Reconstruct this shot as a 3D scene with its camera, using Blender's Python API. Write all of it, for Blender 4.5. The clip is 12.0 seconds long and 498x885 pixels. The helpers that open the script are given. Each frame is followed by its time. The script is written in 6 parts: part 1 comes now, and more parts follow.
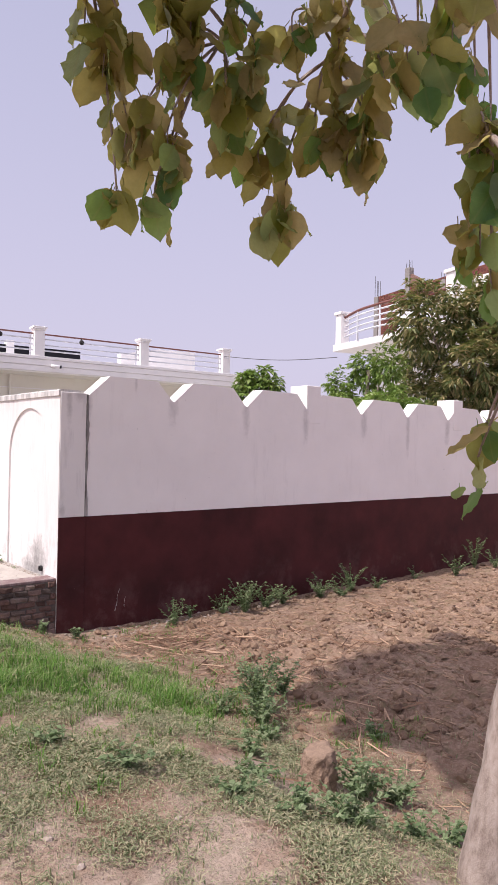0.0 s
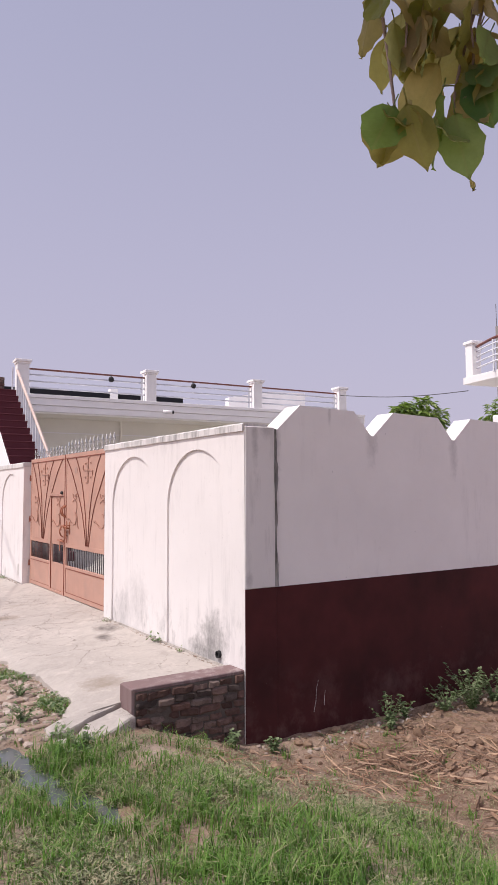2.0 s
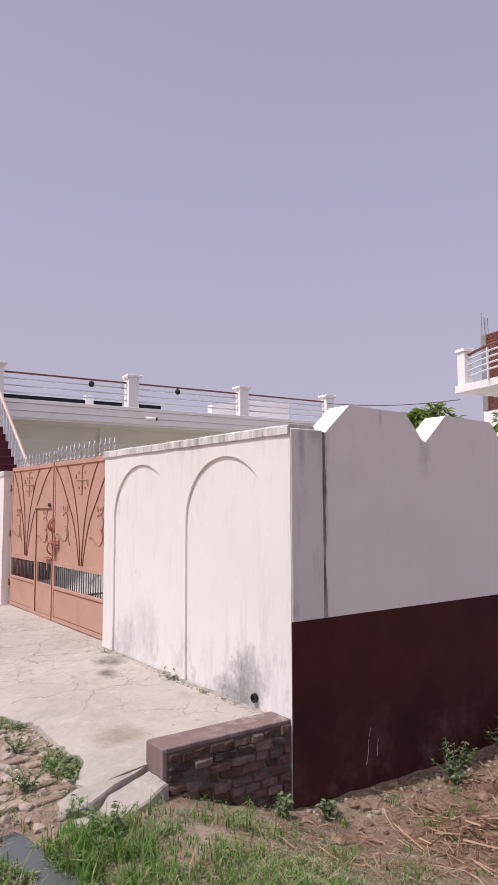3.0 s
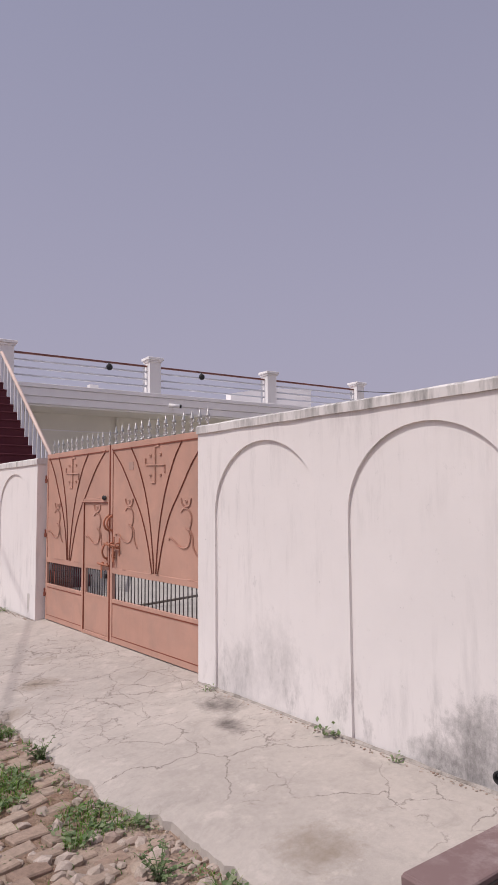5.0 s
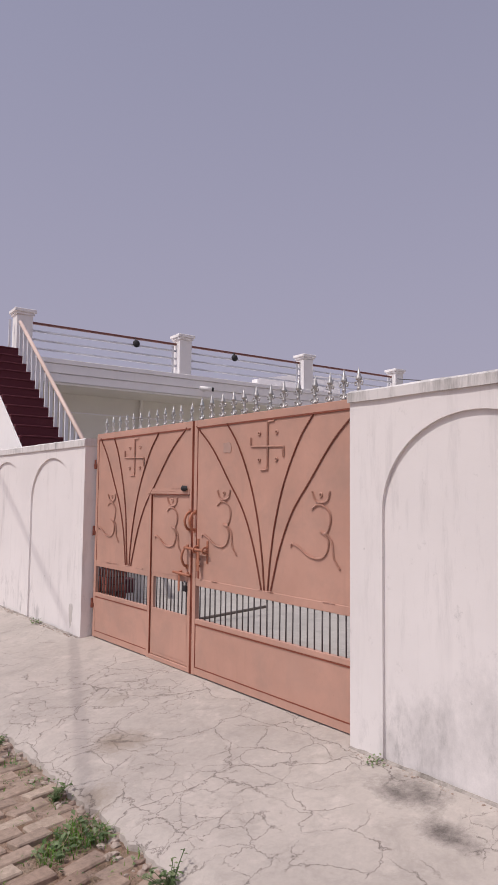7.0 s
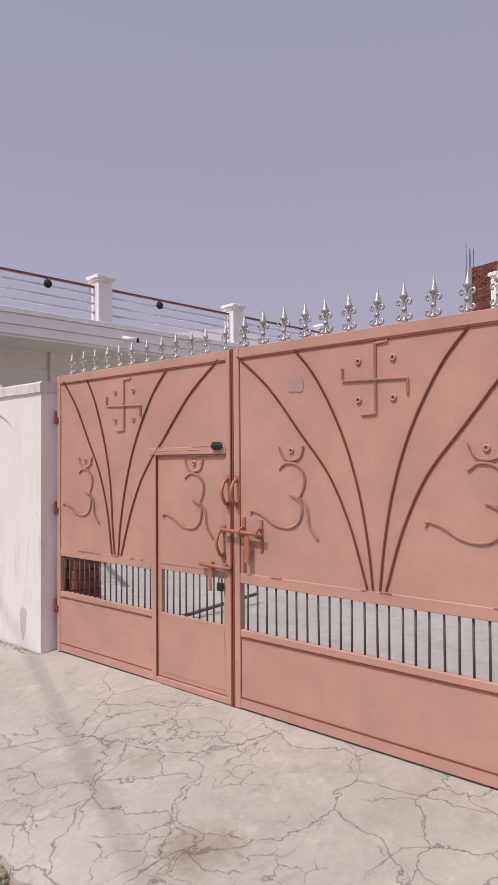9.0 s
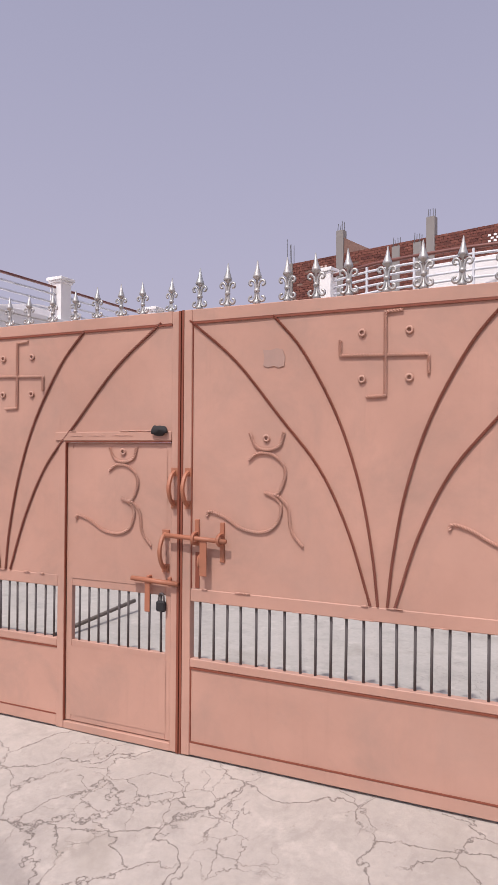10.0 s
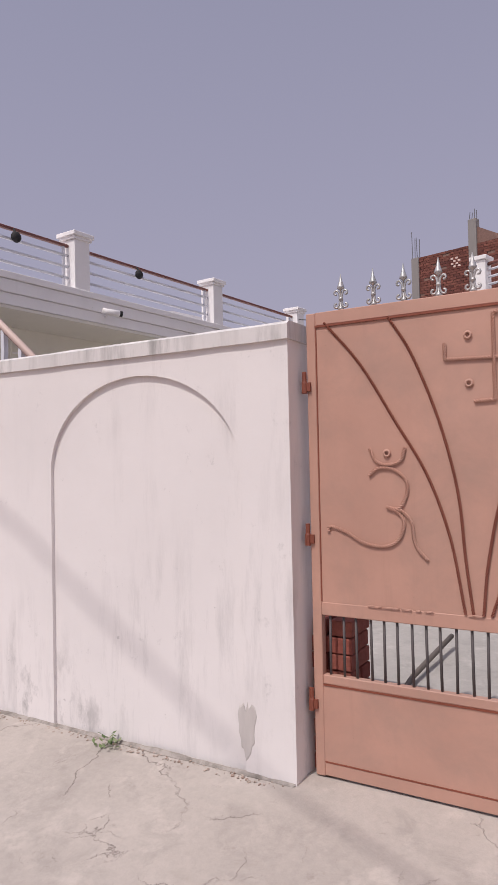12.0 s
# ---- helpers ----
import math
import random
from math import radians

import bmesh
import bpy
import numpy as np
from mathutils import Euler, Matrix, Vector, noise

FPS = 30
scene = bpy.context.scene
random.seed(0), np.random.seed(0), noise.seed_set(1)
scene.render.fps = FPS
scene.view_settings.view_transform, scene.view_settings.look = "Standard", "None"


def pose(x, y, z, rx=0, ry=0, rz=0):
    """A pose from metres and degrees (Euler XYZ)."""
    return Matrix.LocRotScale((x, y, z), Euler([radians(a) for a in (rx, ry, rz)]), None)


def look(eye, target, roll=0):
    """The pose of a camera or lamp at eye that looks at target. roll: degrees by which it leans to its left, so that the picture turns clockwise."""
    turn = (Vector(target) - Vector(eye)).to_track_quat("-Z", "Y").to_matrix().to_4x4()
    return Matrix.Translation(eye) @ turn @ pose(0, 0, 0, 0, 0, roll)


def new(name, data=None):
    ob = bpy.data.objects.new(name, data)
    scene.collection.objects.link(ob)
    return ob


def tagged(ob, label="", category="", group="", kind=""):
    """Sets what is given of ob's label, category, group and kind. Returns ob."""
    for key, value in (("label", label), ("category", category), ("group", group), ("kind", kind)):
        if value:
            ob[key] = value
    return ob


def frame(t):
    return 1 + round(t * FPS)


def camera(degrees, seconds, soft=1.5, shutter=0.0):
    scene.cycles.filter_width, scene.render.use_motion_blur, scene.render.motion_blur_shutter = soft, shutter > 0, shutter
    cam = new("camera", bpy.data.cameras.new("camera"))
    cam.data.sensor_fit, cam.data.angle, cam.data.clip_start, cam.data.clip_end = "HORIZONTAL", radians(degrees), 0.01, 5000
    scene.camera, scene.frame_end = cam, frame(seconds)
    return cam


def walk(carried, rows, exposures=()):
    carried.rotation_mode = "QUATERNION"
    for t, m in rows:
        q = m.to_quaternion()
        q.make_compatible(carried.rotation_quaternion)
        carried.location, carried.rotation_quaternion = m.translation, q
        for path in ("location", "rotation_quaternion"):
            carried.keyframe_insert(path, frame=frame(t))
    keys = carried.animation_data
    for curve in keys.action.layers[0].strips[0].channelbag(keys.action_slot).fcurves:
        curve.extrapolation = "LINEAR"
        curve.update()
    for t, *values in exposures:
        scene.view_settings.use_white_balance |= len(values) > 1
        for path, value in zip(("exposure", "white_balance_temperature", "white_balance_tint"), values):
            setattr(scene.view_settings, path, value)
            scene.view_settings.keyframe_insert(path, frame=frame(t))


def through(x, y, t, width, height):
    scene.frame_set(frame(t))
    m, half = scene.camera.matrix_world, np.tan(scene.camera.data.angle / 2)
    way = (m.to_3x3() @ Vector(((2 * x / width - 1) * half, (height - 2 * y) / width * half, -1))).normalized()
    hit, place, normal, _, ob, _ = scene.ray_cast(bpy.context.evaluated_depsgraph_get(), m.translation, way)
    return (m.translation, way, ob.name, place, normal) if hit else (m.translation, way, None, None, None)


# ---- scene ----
cam = camera(40.1, 12.0)
PATH = [
    (0, (-0.392, 0.627, 1.548), (0.891, 2.162, 1.558), 1.1),
    (0.5, (-0.376, 1.2, 1.558), (0.828, 2.797, 1.601), 1.2),
    (1, (-0.284, 1.768, 1.563), (0.853, 3.411, 1.65), -1.6),
    (1.5, (-0.309, 2.284, 1.563), (0.8, 3.941, 1.715), -0.8),
    (2, (-0.329, 2.838, 1.539), (0.76, 4.509, 1.684), -0.3),
    (2.5, (-0.273, 3.416, 1.541), (0.797, 5.101, 1.665), -1.3),
    (3, (-0.312, 3.936, 1.568), (0.856, 5.55, 1.743), -0.2),
    (3.5, (-0.298, 4.504, 1.552), (0.812, 6.162, 1.687), -1.3),
    (3.7, (-0.317, 4.719, 1.545), (0.777, 6.386, 1.702), -0.4),
    (5.3, (-0.353, 6.448, 1.495), (0.885, 8.008, 1.688), -0.2),
    (5.5, (-0.362, 6.622, 1.527), (0.884, 8.17, 1.75), -0.1),
    (6, (-0.306, 7.162, 1.5), (0.922, 8.727, 1.711), -1.4),
    (6.5, (-0.312, 7.668, 1.518), (0.941, 9.213, 1.724), 0.7),
    (7, (-0.243, 8.15, 1.497), (0.991, 9.716, 1.649), 0.6),
    (7.2, (-0.21, 8.36, 1.498), (1.008, 9.942, 1.611), 0.0),
    (8.8, (0.004, 10.006, 1.413), (1.419, 11.417, 1.499), 0.1),
    (9, (0.009, 10.229, 1.447), (1.505, 11.556, 1.503), -0.4),
    (9.5, (0.084, 10.782, 1.438), (1.701, 11.958, 1.455), -2.6),
    (10, (0.145, 11.344, 1.448), (1.964, 12.176, 1.473), 0.4),
    (10.5, (0.126, 11.828, 1.47), (1.997, 12.536, 1.443), -0.4),
    (10.6, (0.103, 11.939, 1.473), (1.974, 12.646, 1.482), -0.6),
    (10.9, (0.118, 12.295, 1.473), (1.94, 13.12, 1.463), -1.8),
    (11, (0.103, 12.394, 1.476), (1.911, 13.25, 1.452), -1.0),
    (11.5, (0.073, 12.959, 1.467), (1.836, 13.897, 1.358), -0.8),
    (12, (0.124, 13.484, 1.452), (1.845, 14.502, 1.501), -1.2),
]
LIGHTNESS = ((0, 0.5), (1, 0.32), (1.5, 0.25), (2.5, 0.13), (3.5, 0.0), (5.5, -0.28), (7, -0.28), (9, -0.14), (9.5, 0.06), (10.5, 0.04), (11.0, 0.03), (11.5, -0.2), (12, -0.26))
walk(cam, [(t, look(eye, target, roll)) for t, eye, target, roll in PATH], [(t, stops, 6500, 14) for t, stops in LIGHTNESS])

# ---------- world, sun ----------
SUN = Vector((-0.53, 0.07, 0.845)).normalized()
ELEV = math.asin(SUN.z)
world = bpy.data.worlds.new("sky")
scene.world = world
world.use_nodes = True
wn, wl = world.node_tree.nodes, world.node_tree.links
sky = wn.new("ShaderNodeTexSky")
sky.sky_type = "NISHITA"
sky.sun_disc = False
sky.sun_elevation = ELEV
sky.sun_rotation = math.atan2(SUN.x, SUN.y)
sky.dust_density = 2.0
sky.air_density = 1.2
sky.ozone_density = 2.0
haze = wn.new("ShaderNodeMix")
haze.data_type = "RGBA"
haze.inputs[7].default_value = (4.25, 3.98, 5.1, 1)
wco = wn.new("ShaderNodeTexCoord")
wsep = wn.new("ShaderNodeSeparateXYZ")
wl.new(wco.outputs["Generated"], wsep.inputs[0])
thin = wn.new("ShaderNodeMapRange")
thin.inputs[1].default_value, thin.inputs[2].default_value, thin.inputs[3].default_value, thin.inputs[4].default_value = 0.0, 0.7, 0.97, 0.58
wl.new(wsep.outputs[2], thin.inputs[0])
wl.new(thin.outputs[0], haze.inputs[0])
wl.new(sky.outputs[0], haze.inputs[6])
toward = wn.new("ShaderNodeVectorMath")
toward.operation = "DOT_PRODUCT"
toward.inputs[1].default_value = SUN
wl.new(wco.outputs["Generated"], toward.inputs[0])
glare = wn.new("ShaderNodeMapRange")
glare.interpolation_type = "SMOOTHSTEP"
glare.inputs[1].default_value, glare.inputs[2].default_value = 0.6, 1.0
wl.new(toward.outputs["Value"], glare.inputs[0])
aureole = wn.new("ShaderNodeMix")
aureole.data_type = "RGBA"
aureole.inputs[7].default_value = (11.4, 10.9, 11.5, 1)
wl.new(glare.outputs[0], aureole.inputs[0])
wl.new(haze.outputs[2], aureole.inputs[6])
wl.new(aureole.outputs[2], wn["Background"].inputs[0])
wn["Background"].inputs[1].default_value = 0.11
sun_data = bpy.data.lights.new("sun", "SUN")
sun_data.energy = 2.8
sun_data.angle = radians(0.6)
sun_data.color = (1.0, 0.95, 0.88)
sun = new("sun", sun_data)
sun.matrix_world = look(SUN * 50, (0, 0, 0))


# ---------- materials ----------
def mat(name, base, rough=0.85, metal=0.0, spec=0.4):
    m = bpy.data.materials.new(name)
    m.use_nodes = True
    b = m.node_tree.nodes["Principled BSDF"]
    b.inputs["Base Color"].default_value = (*base, 1)
    b.inputs["Roughness"].default_value = rough
    b.inputs["Metallic"].default_value = metal
    b.inputs["Specular IOR Level"].default_value = spec
    return m, m.node_tree.nodes, m.node_tree.links, b


def coords(nodes, links, scale=(1, 1, 1)):
    g = nodes.new("ShaderNodeNewGeometry")
    if scale == (1, 1, 1):
        return g.outputs["Position"]
    mp = nodes.new("ShaderNodeMapping")
    mp.inputs["Scale"].default_value = scale
    links.new(g.outputs["Position"], mp.inputs[0])
    return mp.outputs[0]


def noisy(nodes, links, vec, scale, detail=4.0, rough=0.6, distort=0.0):
    n = nodes.new("ShaderNodeTexNoise")
    n.inputs["Scale"].default_value = scale
    n.inputs["Detail"].default_value = detail
    n.inputs["Roughness"].default_value = rough
    n.inputs["Distortion"].default_value = distort
    links.new(vec, n.inputs["Vector"])
    return n.outputs["Fac"]


def ramp(nodes, links, fac, stops):
    r = nodes.new("ShaderNodeValToRGB")
    while len(r.color_ramp.elements) < len(stops):
        r.color_ramp.elements.new(0.5)
    for e, (p, c) in zip(r.color_ramp.elements, stops):
        e.position = p
        e.color = (*c, 1) if len(c) == 3 else c
    links.new(fac, r.inputs[0])
    return r.outputs[0]


def mixed(nodes, links, fac, a, b, mode="MIX"):
    m = nodes.new("ShaderNodeMix")
    m.data_type = "RGBA"
    m.blend_type = mode
    for sock, v in ((m.inputs[0], fac), (m.inputs[6], a), (m.inputs[7], b)):
        if isinstance(v, (int, float)):
            sock.default_value = v
        elif isinstance(v, tuple):
            sock.default_value = (*v, 1)
        else:
            links.new(v, sock)
    return m.outputs[2]


def calc(nodes, links, op, a, b=0.0, c=0.0):
    m = nodes.new("ShaderNodeMath")
    m.operation = op
    m.use_clamp = op == "MULTIPLY_ADD"
    for sock, v in zip(m.inputs, (a, b, c)):
        if isinstance(v, (int, float)):
            sock.default_value = v
        else:
            links.new(v, sock)
    return m.outputs[0]


def bumped(nodes, links, bsdf, height, strength=0.3, dist=0.01):
    b = nodes.new("ShaderNodeBump")
    b.inputs["Strength"].default_value = strength
    b.inputs["Distance"].default_value = dist
    links.new(height, b.inputs["Height"])
    links.new(b.outputs[0], bsdf.inputs["Normal"])


K0, K1 = (0, 0, 0), (1, 1, 1)


def stain_mask(n, l, p, spots):
    """Ragged stains round given places; spots: (centre, radii)."""
    total = None
    for c, r in spots:
        mp = n.new("ShaderNodeMapping")
        mp.inputs["Scale"].default_value = tuple(1 / k for k in r)
        mp.inputs["Location"].default_value = tuple(-a / k for a, k in zip(c, r))
        l.new(p, mp.inputs[0])
        ln = n.new("ShaderNodeVectorMath")
        ln.operation = "LENGTH"
        l.new(mp.outputs[0], ln.inputs[0])
        f = ramp(n, l, ln.outputs["Value"], [(0.25, K1), (1.0, K0)])
        total = f if total is None else calc(n, l, "MAXIMUM", total, f)
    mp = n.new("ShaderNodeMapping")
    mp.inputs["Scale"].default_value = (1, 1, 0.8)
    l.new(p, mp.inputs[0])
    rag = calc(n, l, "MULTIPLY", noisy(n, l, mp.outputs[0], 8, 9, 0.82), 0.9)
    return ramp(n, l, calc(n, l, "ADD", calc(n, l, "MULTIPLY", total, 0.36), rag), [(0.54, K0), (0.92, K1)])



def plaster(name, base, streak=(0.34, 0.32, 0.32), amount=0.35, foot=False, dirt=0.0, marks=()):
    """Limewashed plaster with rain streaks, blotches and trowel marks; foot: grey mould near the ground."""
    m, n, l, b = mat(name, base, 0.92, spec=0.2)
    p = coords(n, l)
    blotch = ramp(n, l, noisy(n, l, p, 1.3, 6), [(0.3, tuple(c * 0.93 for c in base)), (0.7, base)])
    runs = noisy(n, l, coords(n, l, (7, 7, 1.1)), 1.0, 7, 0.72)
    soft = noisy(n, l, p, 0.9, 3)
    runs = calc(n, l, "MULTIPLY", ramp(n, l, runs, [(0.54 - dirt, K0), (0.74 - dirt, K1)]), ramp(n, l, soft, [(0.45 - 2 * dirt, K0), (0.7 - 2 * dirt, K1)]))
    col = mixed(n, l, calc(n, l, "MULTIPLY", runs, amount), blotch, streak)
    if foot:
        sep = n.new("ShaderNodeSeparateXYZ")
        l.new(p, sep.inputs[0])
        low = n.new("ShaderNodeMapRange")
        low.inputs[1].default_value, low.inputs[2].default_value = 0.62, 0.0
        l.new(sep.outputs[2], low.inputs[0])
        spots = ramp(n, l, noisy(n, l, coords(n, l, (5, 5, 2.2)), 1.0, 7, 0.72), [(0.52, K0), (0.66, K1)])
        patch = ramp(n, l, noisy(n, l, p, 0.85, 2), [(0.42, K0), (0.6, K1)])
        f = calc(n, l, "MULTIPLY", calc(n, l, "MULTIPLY", spots, low.outputs[0]), calc(n, l, "MULTIPLY", patch, 0.75))
        col = mixed(n, l, f, col, (0.2, 0.19, 0.19))
        soot = stain_mask(n, l, coords(n, l, (1, 1, 1.0001)), [((2.88, 10.5, 0.15), (0.3, 0.45, 0.40)), ((2.88, 10.1, 0.3), (0.3, 0.4, 0.48)), ((2.88, 8.38, 0.18), (0.3, 0.42, 0.42)), ((2.88, 10.78, 0.05), (0.3, 0.12, 0.3))])
        col = mixed(n, l, calc(n, l, "MULTIPLY", soot, 0.34), col, (0.23, 0.22, 0.22))
        mould = stain_mask(n, l, coords(n, l, (1, 1.0001, 1)), [((2.88, 8.40, 0.14), (0.3, 0.30, 0.40)), ((2.88, 8.62, 0.05), (0.3, 0.34, 0.2))])
        col = mixed(n, l, calc(n, l, "MULTIPLY", mould, 0.75), col, (0.12, 0.115, 0.11))
    if marks:
        old = stain_mask(n, l, coords(n, l, (1, 1, 1.0001)), marks)
        col = mixed(n, l, calc(n, l, "MULTIPLY", old, 0.42), col, tuple(c * 0.75 for c in streak))
    pits = ramp(n, l, noisy(n, l, p, 13, 3, 0.5), [(0.755, K0), (0.775, K1)])
    col = mixed(n, l, calc(n, l, "MULTIPLY", pits, 0.4), col, streak)
    l.new(col, b.inputs["Base Color"])
    h = calc(n, l, "ADD", noisy(n, l, p, 3.0, 3), calc(n, l, "MULTIPLY", noisy(n, l, p, 60, 4), 0.14))
    bumped(n, l, b, h, 0.3, 0.009)
    return m


WHITE = plaster("white_limewash", (0.82, 0.778, 0.767), amount=0.42, foot=True, dirt=0.035)
SIDEWHITE = plaster("grey_white_limewash", (0.89, 0.855, 0.845), amount=0.34, marks=[((3.2, 7.82, 1.95), (0.075, 0.5, 0.34)), ((3.2, 7.82, 1.45), (0.06, 0.5, 0.42)), ((3.2, 7.82, 0.85), (0.05, 0.5, 0.2)), ((4.37, 7.82, 2.0), (0.12, 0.5, 0.28)), ((5.56, 7.82, 1.95), (0.10, 0.5, 0.35)), ((3.83, 7.82, 2.28), (0.03, 0.5, 0.2)), ((6.7, 7.82, 1.9), (0.09, 0.5, 0.45)), ((8.0, 7.82, 1.95), (0.12, 0.5, 0.4)), ((9.15, 7.82, 1.85), (0.08, 0.5, 0.55)), ((10.3, 7.82, 1.9), (0.12, 0.5, 0.4))])
COPING = plaster("weathered_coping", (0.72, 0.69, 0.68), streak=(0.17, 0.165, 0.16), amount=0.8, dirt=0.075)
PILLAR = plaster("stained_plaster", (0.80, 0.765, 0.755), streak=(0.28, 0.26, 0.26), amount=0.5, dirt=0.02, marks=[((2.97, 7.806, 2.05), (0.05, 0.3, 0.42)), ((3.1, 7.806, 2.1), (0.1, 0.3, 0.14)), ((2.9, 7.806, 0.78), (0.06, 0.3, 0.1))])
HOUSEWHITE = plaster("house_white_paint", (0.88, 0.855, 0.85), amount=0.15)
HOUSECREAM = plaster("house_cream_paint", (0.80, 0.77, 0.69), amount=0.15)


def dado_material():
    m, n, l, b = mat("maroon_dado_paint", (0.13, 0.035, 0.038), 0.7, spec=0.2)
    p = coords(n, l)
    col = ramp(n, l, noisy(n, l, p, 1.7, 6), [(0.3, (0.041, 0.011, 0.012)), (0.7, (0.086, 0.020, 0.021))])
    chips = ramp(n, l, noisy(n, l, p, 22, 6, 0.75), [(0.70, K0), (0.74, K1)])
    patch = ramp(n, l, noisy(n, l, p, 2.3, 3), [(0.5, K0), (0.62, K1)])
    col = mixed(n, l, calc(n, l, "MULTIPLY", chips, patch), col, (0.42, 0.36, 0.35))
    dust = ramp(n, l, noisy(n, l, coords(n, l, (3, 3, 2.6)), 1.0, 6, 0.7), [(0.5, K0), (0.75, K1)])
    sep = n.new("ShaderNodeSeparateXYZ")
    l.new(p, sep.inputs[0])
    low = n.new("ShaderNodeMapRange")
    low.inputs[1].default_value, low.inputs[2].default_value = 0.1, -0.6
    l.new(sep.outputs[2], low.inputs[0])
    col = mixed(n, l, calc(n, l, "MULTIPLY", calc(n, l, "MULTIPLY", dust, low.outputs[0]), 0.4), col, (0.26, 0.17, 0.16))
    l.new(col, b.inputs["Base Color"])
    bumped(n, l, b, calc(n, l, "ADD", noisy(n, l, p, 2.5, 3), calc(n, l, "MULTIPLY", noisy(n, l, p, 45, 4), 0.2)), 0.4, 0.012)
    return m


DADO = dado_material()


def concrete_material(name, base, crack=1.0):
    m, n, l, b = mat(name, base, 0.93, spec=0.2)
    p = coords(n, l)
    dark = tuple(c * 0.74 for c in base)
    col = ramp(n, l, noisy(n, l, p, 0.8, 7, 0.62), [(0.32, dark), (0.62, base)])
    col = mixed(n, l, 0.35, col, ramp(n, l, noisy(n, l, p, 28, 5, 0.7), [(0.3, tuple(c * 0.72 for c in base)), (0.65, base)]))
    stain = ramp(n, l, noisy(n, l, p, 1.1, 5, 0.6, 0.6), [(0.60, K0), (0.70, K1)])
    col = mixed(n, l, calc(n, l, "MULTIPLY", stain, 0.4), col, (0.30, 0.26, 0.22))
    scuff = ramp(n, l, noisy(n, l, p, 4.2, 9, 0.74, 0.5), [(0.50, K0), (0.66, K1)])
    col = mixed(n, l, calc(n, l, "MULTIPLY", scuff, 0.45), col, tuple(c * 0.60 for c in base))
    pale = ramp(n, l, noisy(n, l, coords(n, l, (1.0001, 1, 1)), 5.5, 8, 0.7), [(0.55, K0), (0.68, K1)])
    col = mixed(n, l, calc(n, l, "MULTIPLY", pale, 0.35), col, tuple(min(1, c * 1.3) for c in base))
    oil = stain_mask(n, l, coords(n, l, (1, 1, 1.0001)), [((2.68, 10.50, 0), (0.22, 0.32, 1)), ((2.50, 10.12, 0), (0.15, 0.26, 1))])
    col = mixed(n, l, calc(n, l, "MULTIPLY", oil, 0.92), col, (0.10, 0.085, 0.08))
    spill = stain_mask(n, l, coords(n, l, (1, 1.0001, 1.0001)), [((1.95, 12.22, 0), (0.32, 0.26, 1)), ((1.5, 11.7, 0), (0.2, 0.22, 1)), ((1.9, 8.6, 0), (0.3, 0.3, 1))])
    col = mixed(n, l, calc(n, l, "MULTIPLY", spill, 0.85), col, (0.25, 0.20, 0.155))
    warp = n.new("ShaderNodeTexNoise")
    warp.inputs["Scale"].default_value = 3.2
    warp.inputs["Detail"].default_value = 9
    warp.inputs["Roughness"].default_value = 0.62
    l.new(p, warp.inputs["Vector"])
    add = n.new("ShaderNodeVectorMath")
    add.operation = "MULTIPLY_ADD"
    l.new(warp.outputs["Color"], add.inputs[0])
    add.inputs[1].default_value = (0.42, 0.42, 0)
    l.new(p, add.inputs[2])
    along = n.new("ShaderNodeSeparateXYZ")
    l.new(p, along.inputs[0])
    worn = n.new("ShaderNodeMapRange")
    worn.inputs[1].default_value, worn.inputs[2].default_value, worn.inputs[3].default_value, worn.inputs[4].default_value = 14.3, 13.2, -0.12, 0.0
    l.new(along.outputs[1], worn.inputs[0])
    fresh = n.new("ShaderNodeMapRange")
    fresh.inputs[1].default_value, fresh.inputs[2].default_value, fresh.inputs[3].default_value, fresh.inputs[4].default_value = 9.4, 11.2, -0.10, 0.0
    l.new(along.outputs[1], fresh.inputs[0])
    thinned = calc(n, l, "ADD", worn.outputs[0], fresh.outputs[0])
    lines = None
    for scale, width, lo, hi in ((1.3, 0.006, 0.38, 0.45), (3.2, 0.008, 0.45, 0.52), (6.5, 0.008, 0.50, 0.56)):
        v = n.new("ShaderNodeTexVoronoi")
        v.feature = "DISTANCE_TO_EDGE"
        v.voronoi_dimensions = "2D"
        v.inputs["Scale"].default_value = scale
        l.new(add.outputs[0], v.inputs["Vector"])
        line = ramp(n, l, v.outputs["Distance"], [(0.0, K1), (width * scale ** 0.5, K0)])
        gate_mask = ramp(n, l, calc(n, l, "ADD", noisy(n, l, p, 0.55 + 0.3 * scale ** 0.5, 4), thinned), [(lo, K0), (hi, K1)])
        line = calc(n, l, "MULTIPLY", line, gate_mask)
        lines = line if lines is None else calc(n, l, "MAXIMUM", lines, line)
    lines = calc(n, l, "MULTIPLY", lines, crack)
    col = mixed(n, l, calc(n, l, "MULTIPLY", lines, 0.68), col, (0.14, 0.11, 0.10))
    l.new(col, b.inputs["Base Color"])
    h = calc(n, l, "SUBTRACT", calc(n, l, "ADD", noisy(n, l, p, 2.0, 3), calc(n, l, "MULTIPLY", noisy(n, l, p, 70, 5), 0.3)), calc(n, l, "MULTIPLY", lines, 0.9))
    bumped(n, l, b, h, 0.5, 0.012)
    return m


CONCRETE = concrete_material("cracked_concrete", (0.50, 0.447, 0.41))
YARDCON = concrete_material("yard_concrete", (0.50, 0.47, 0.44), 0.3)


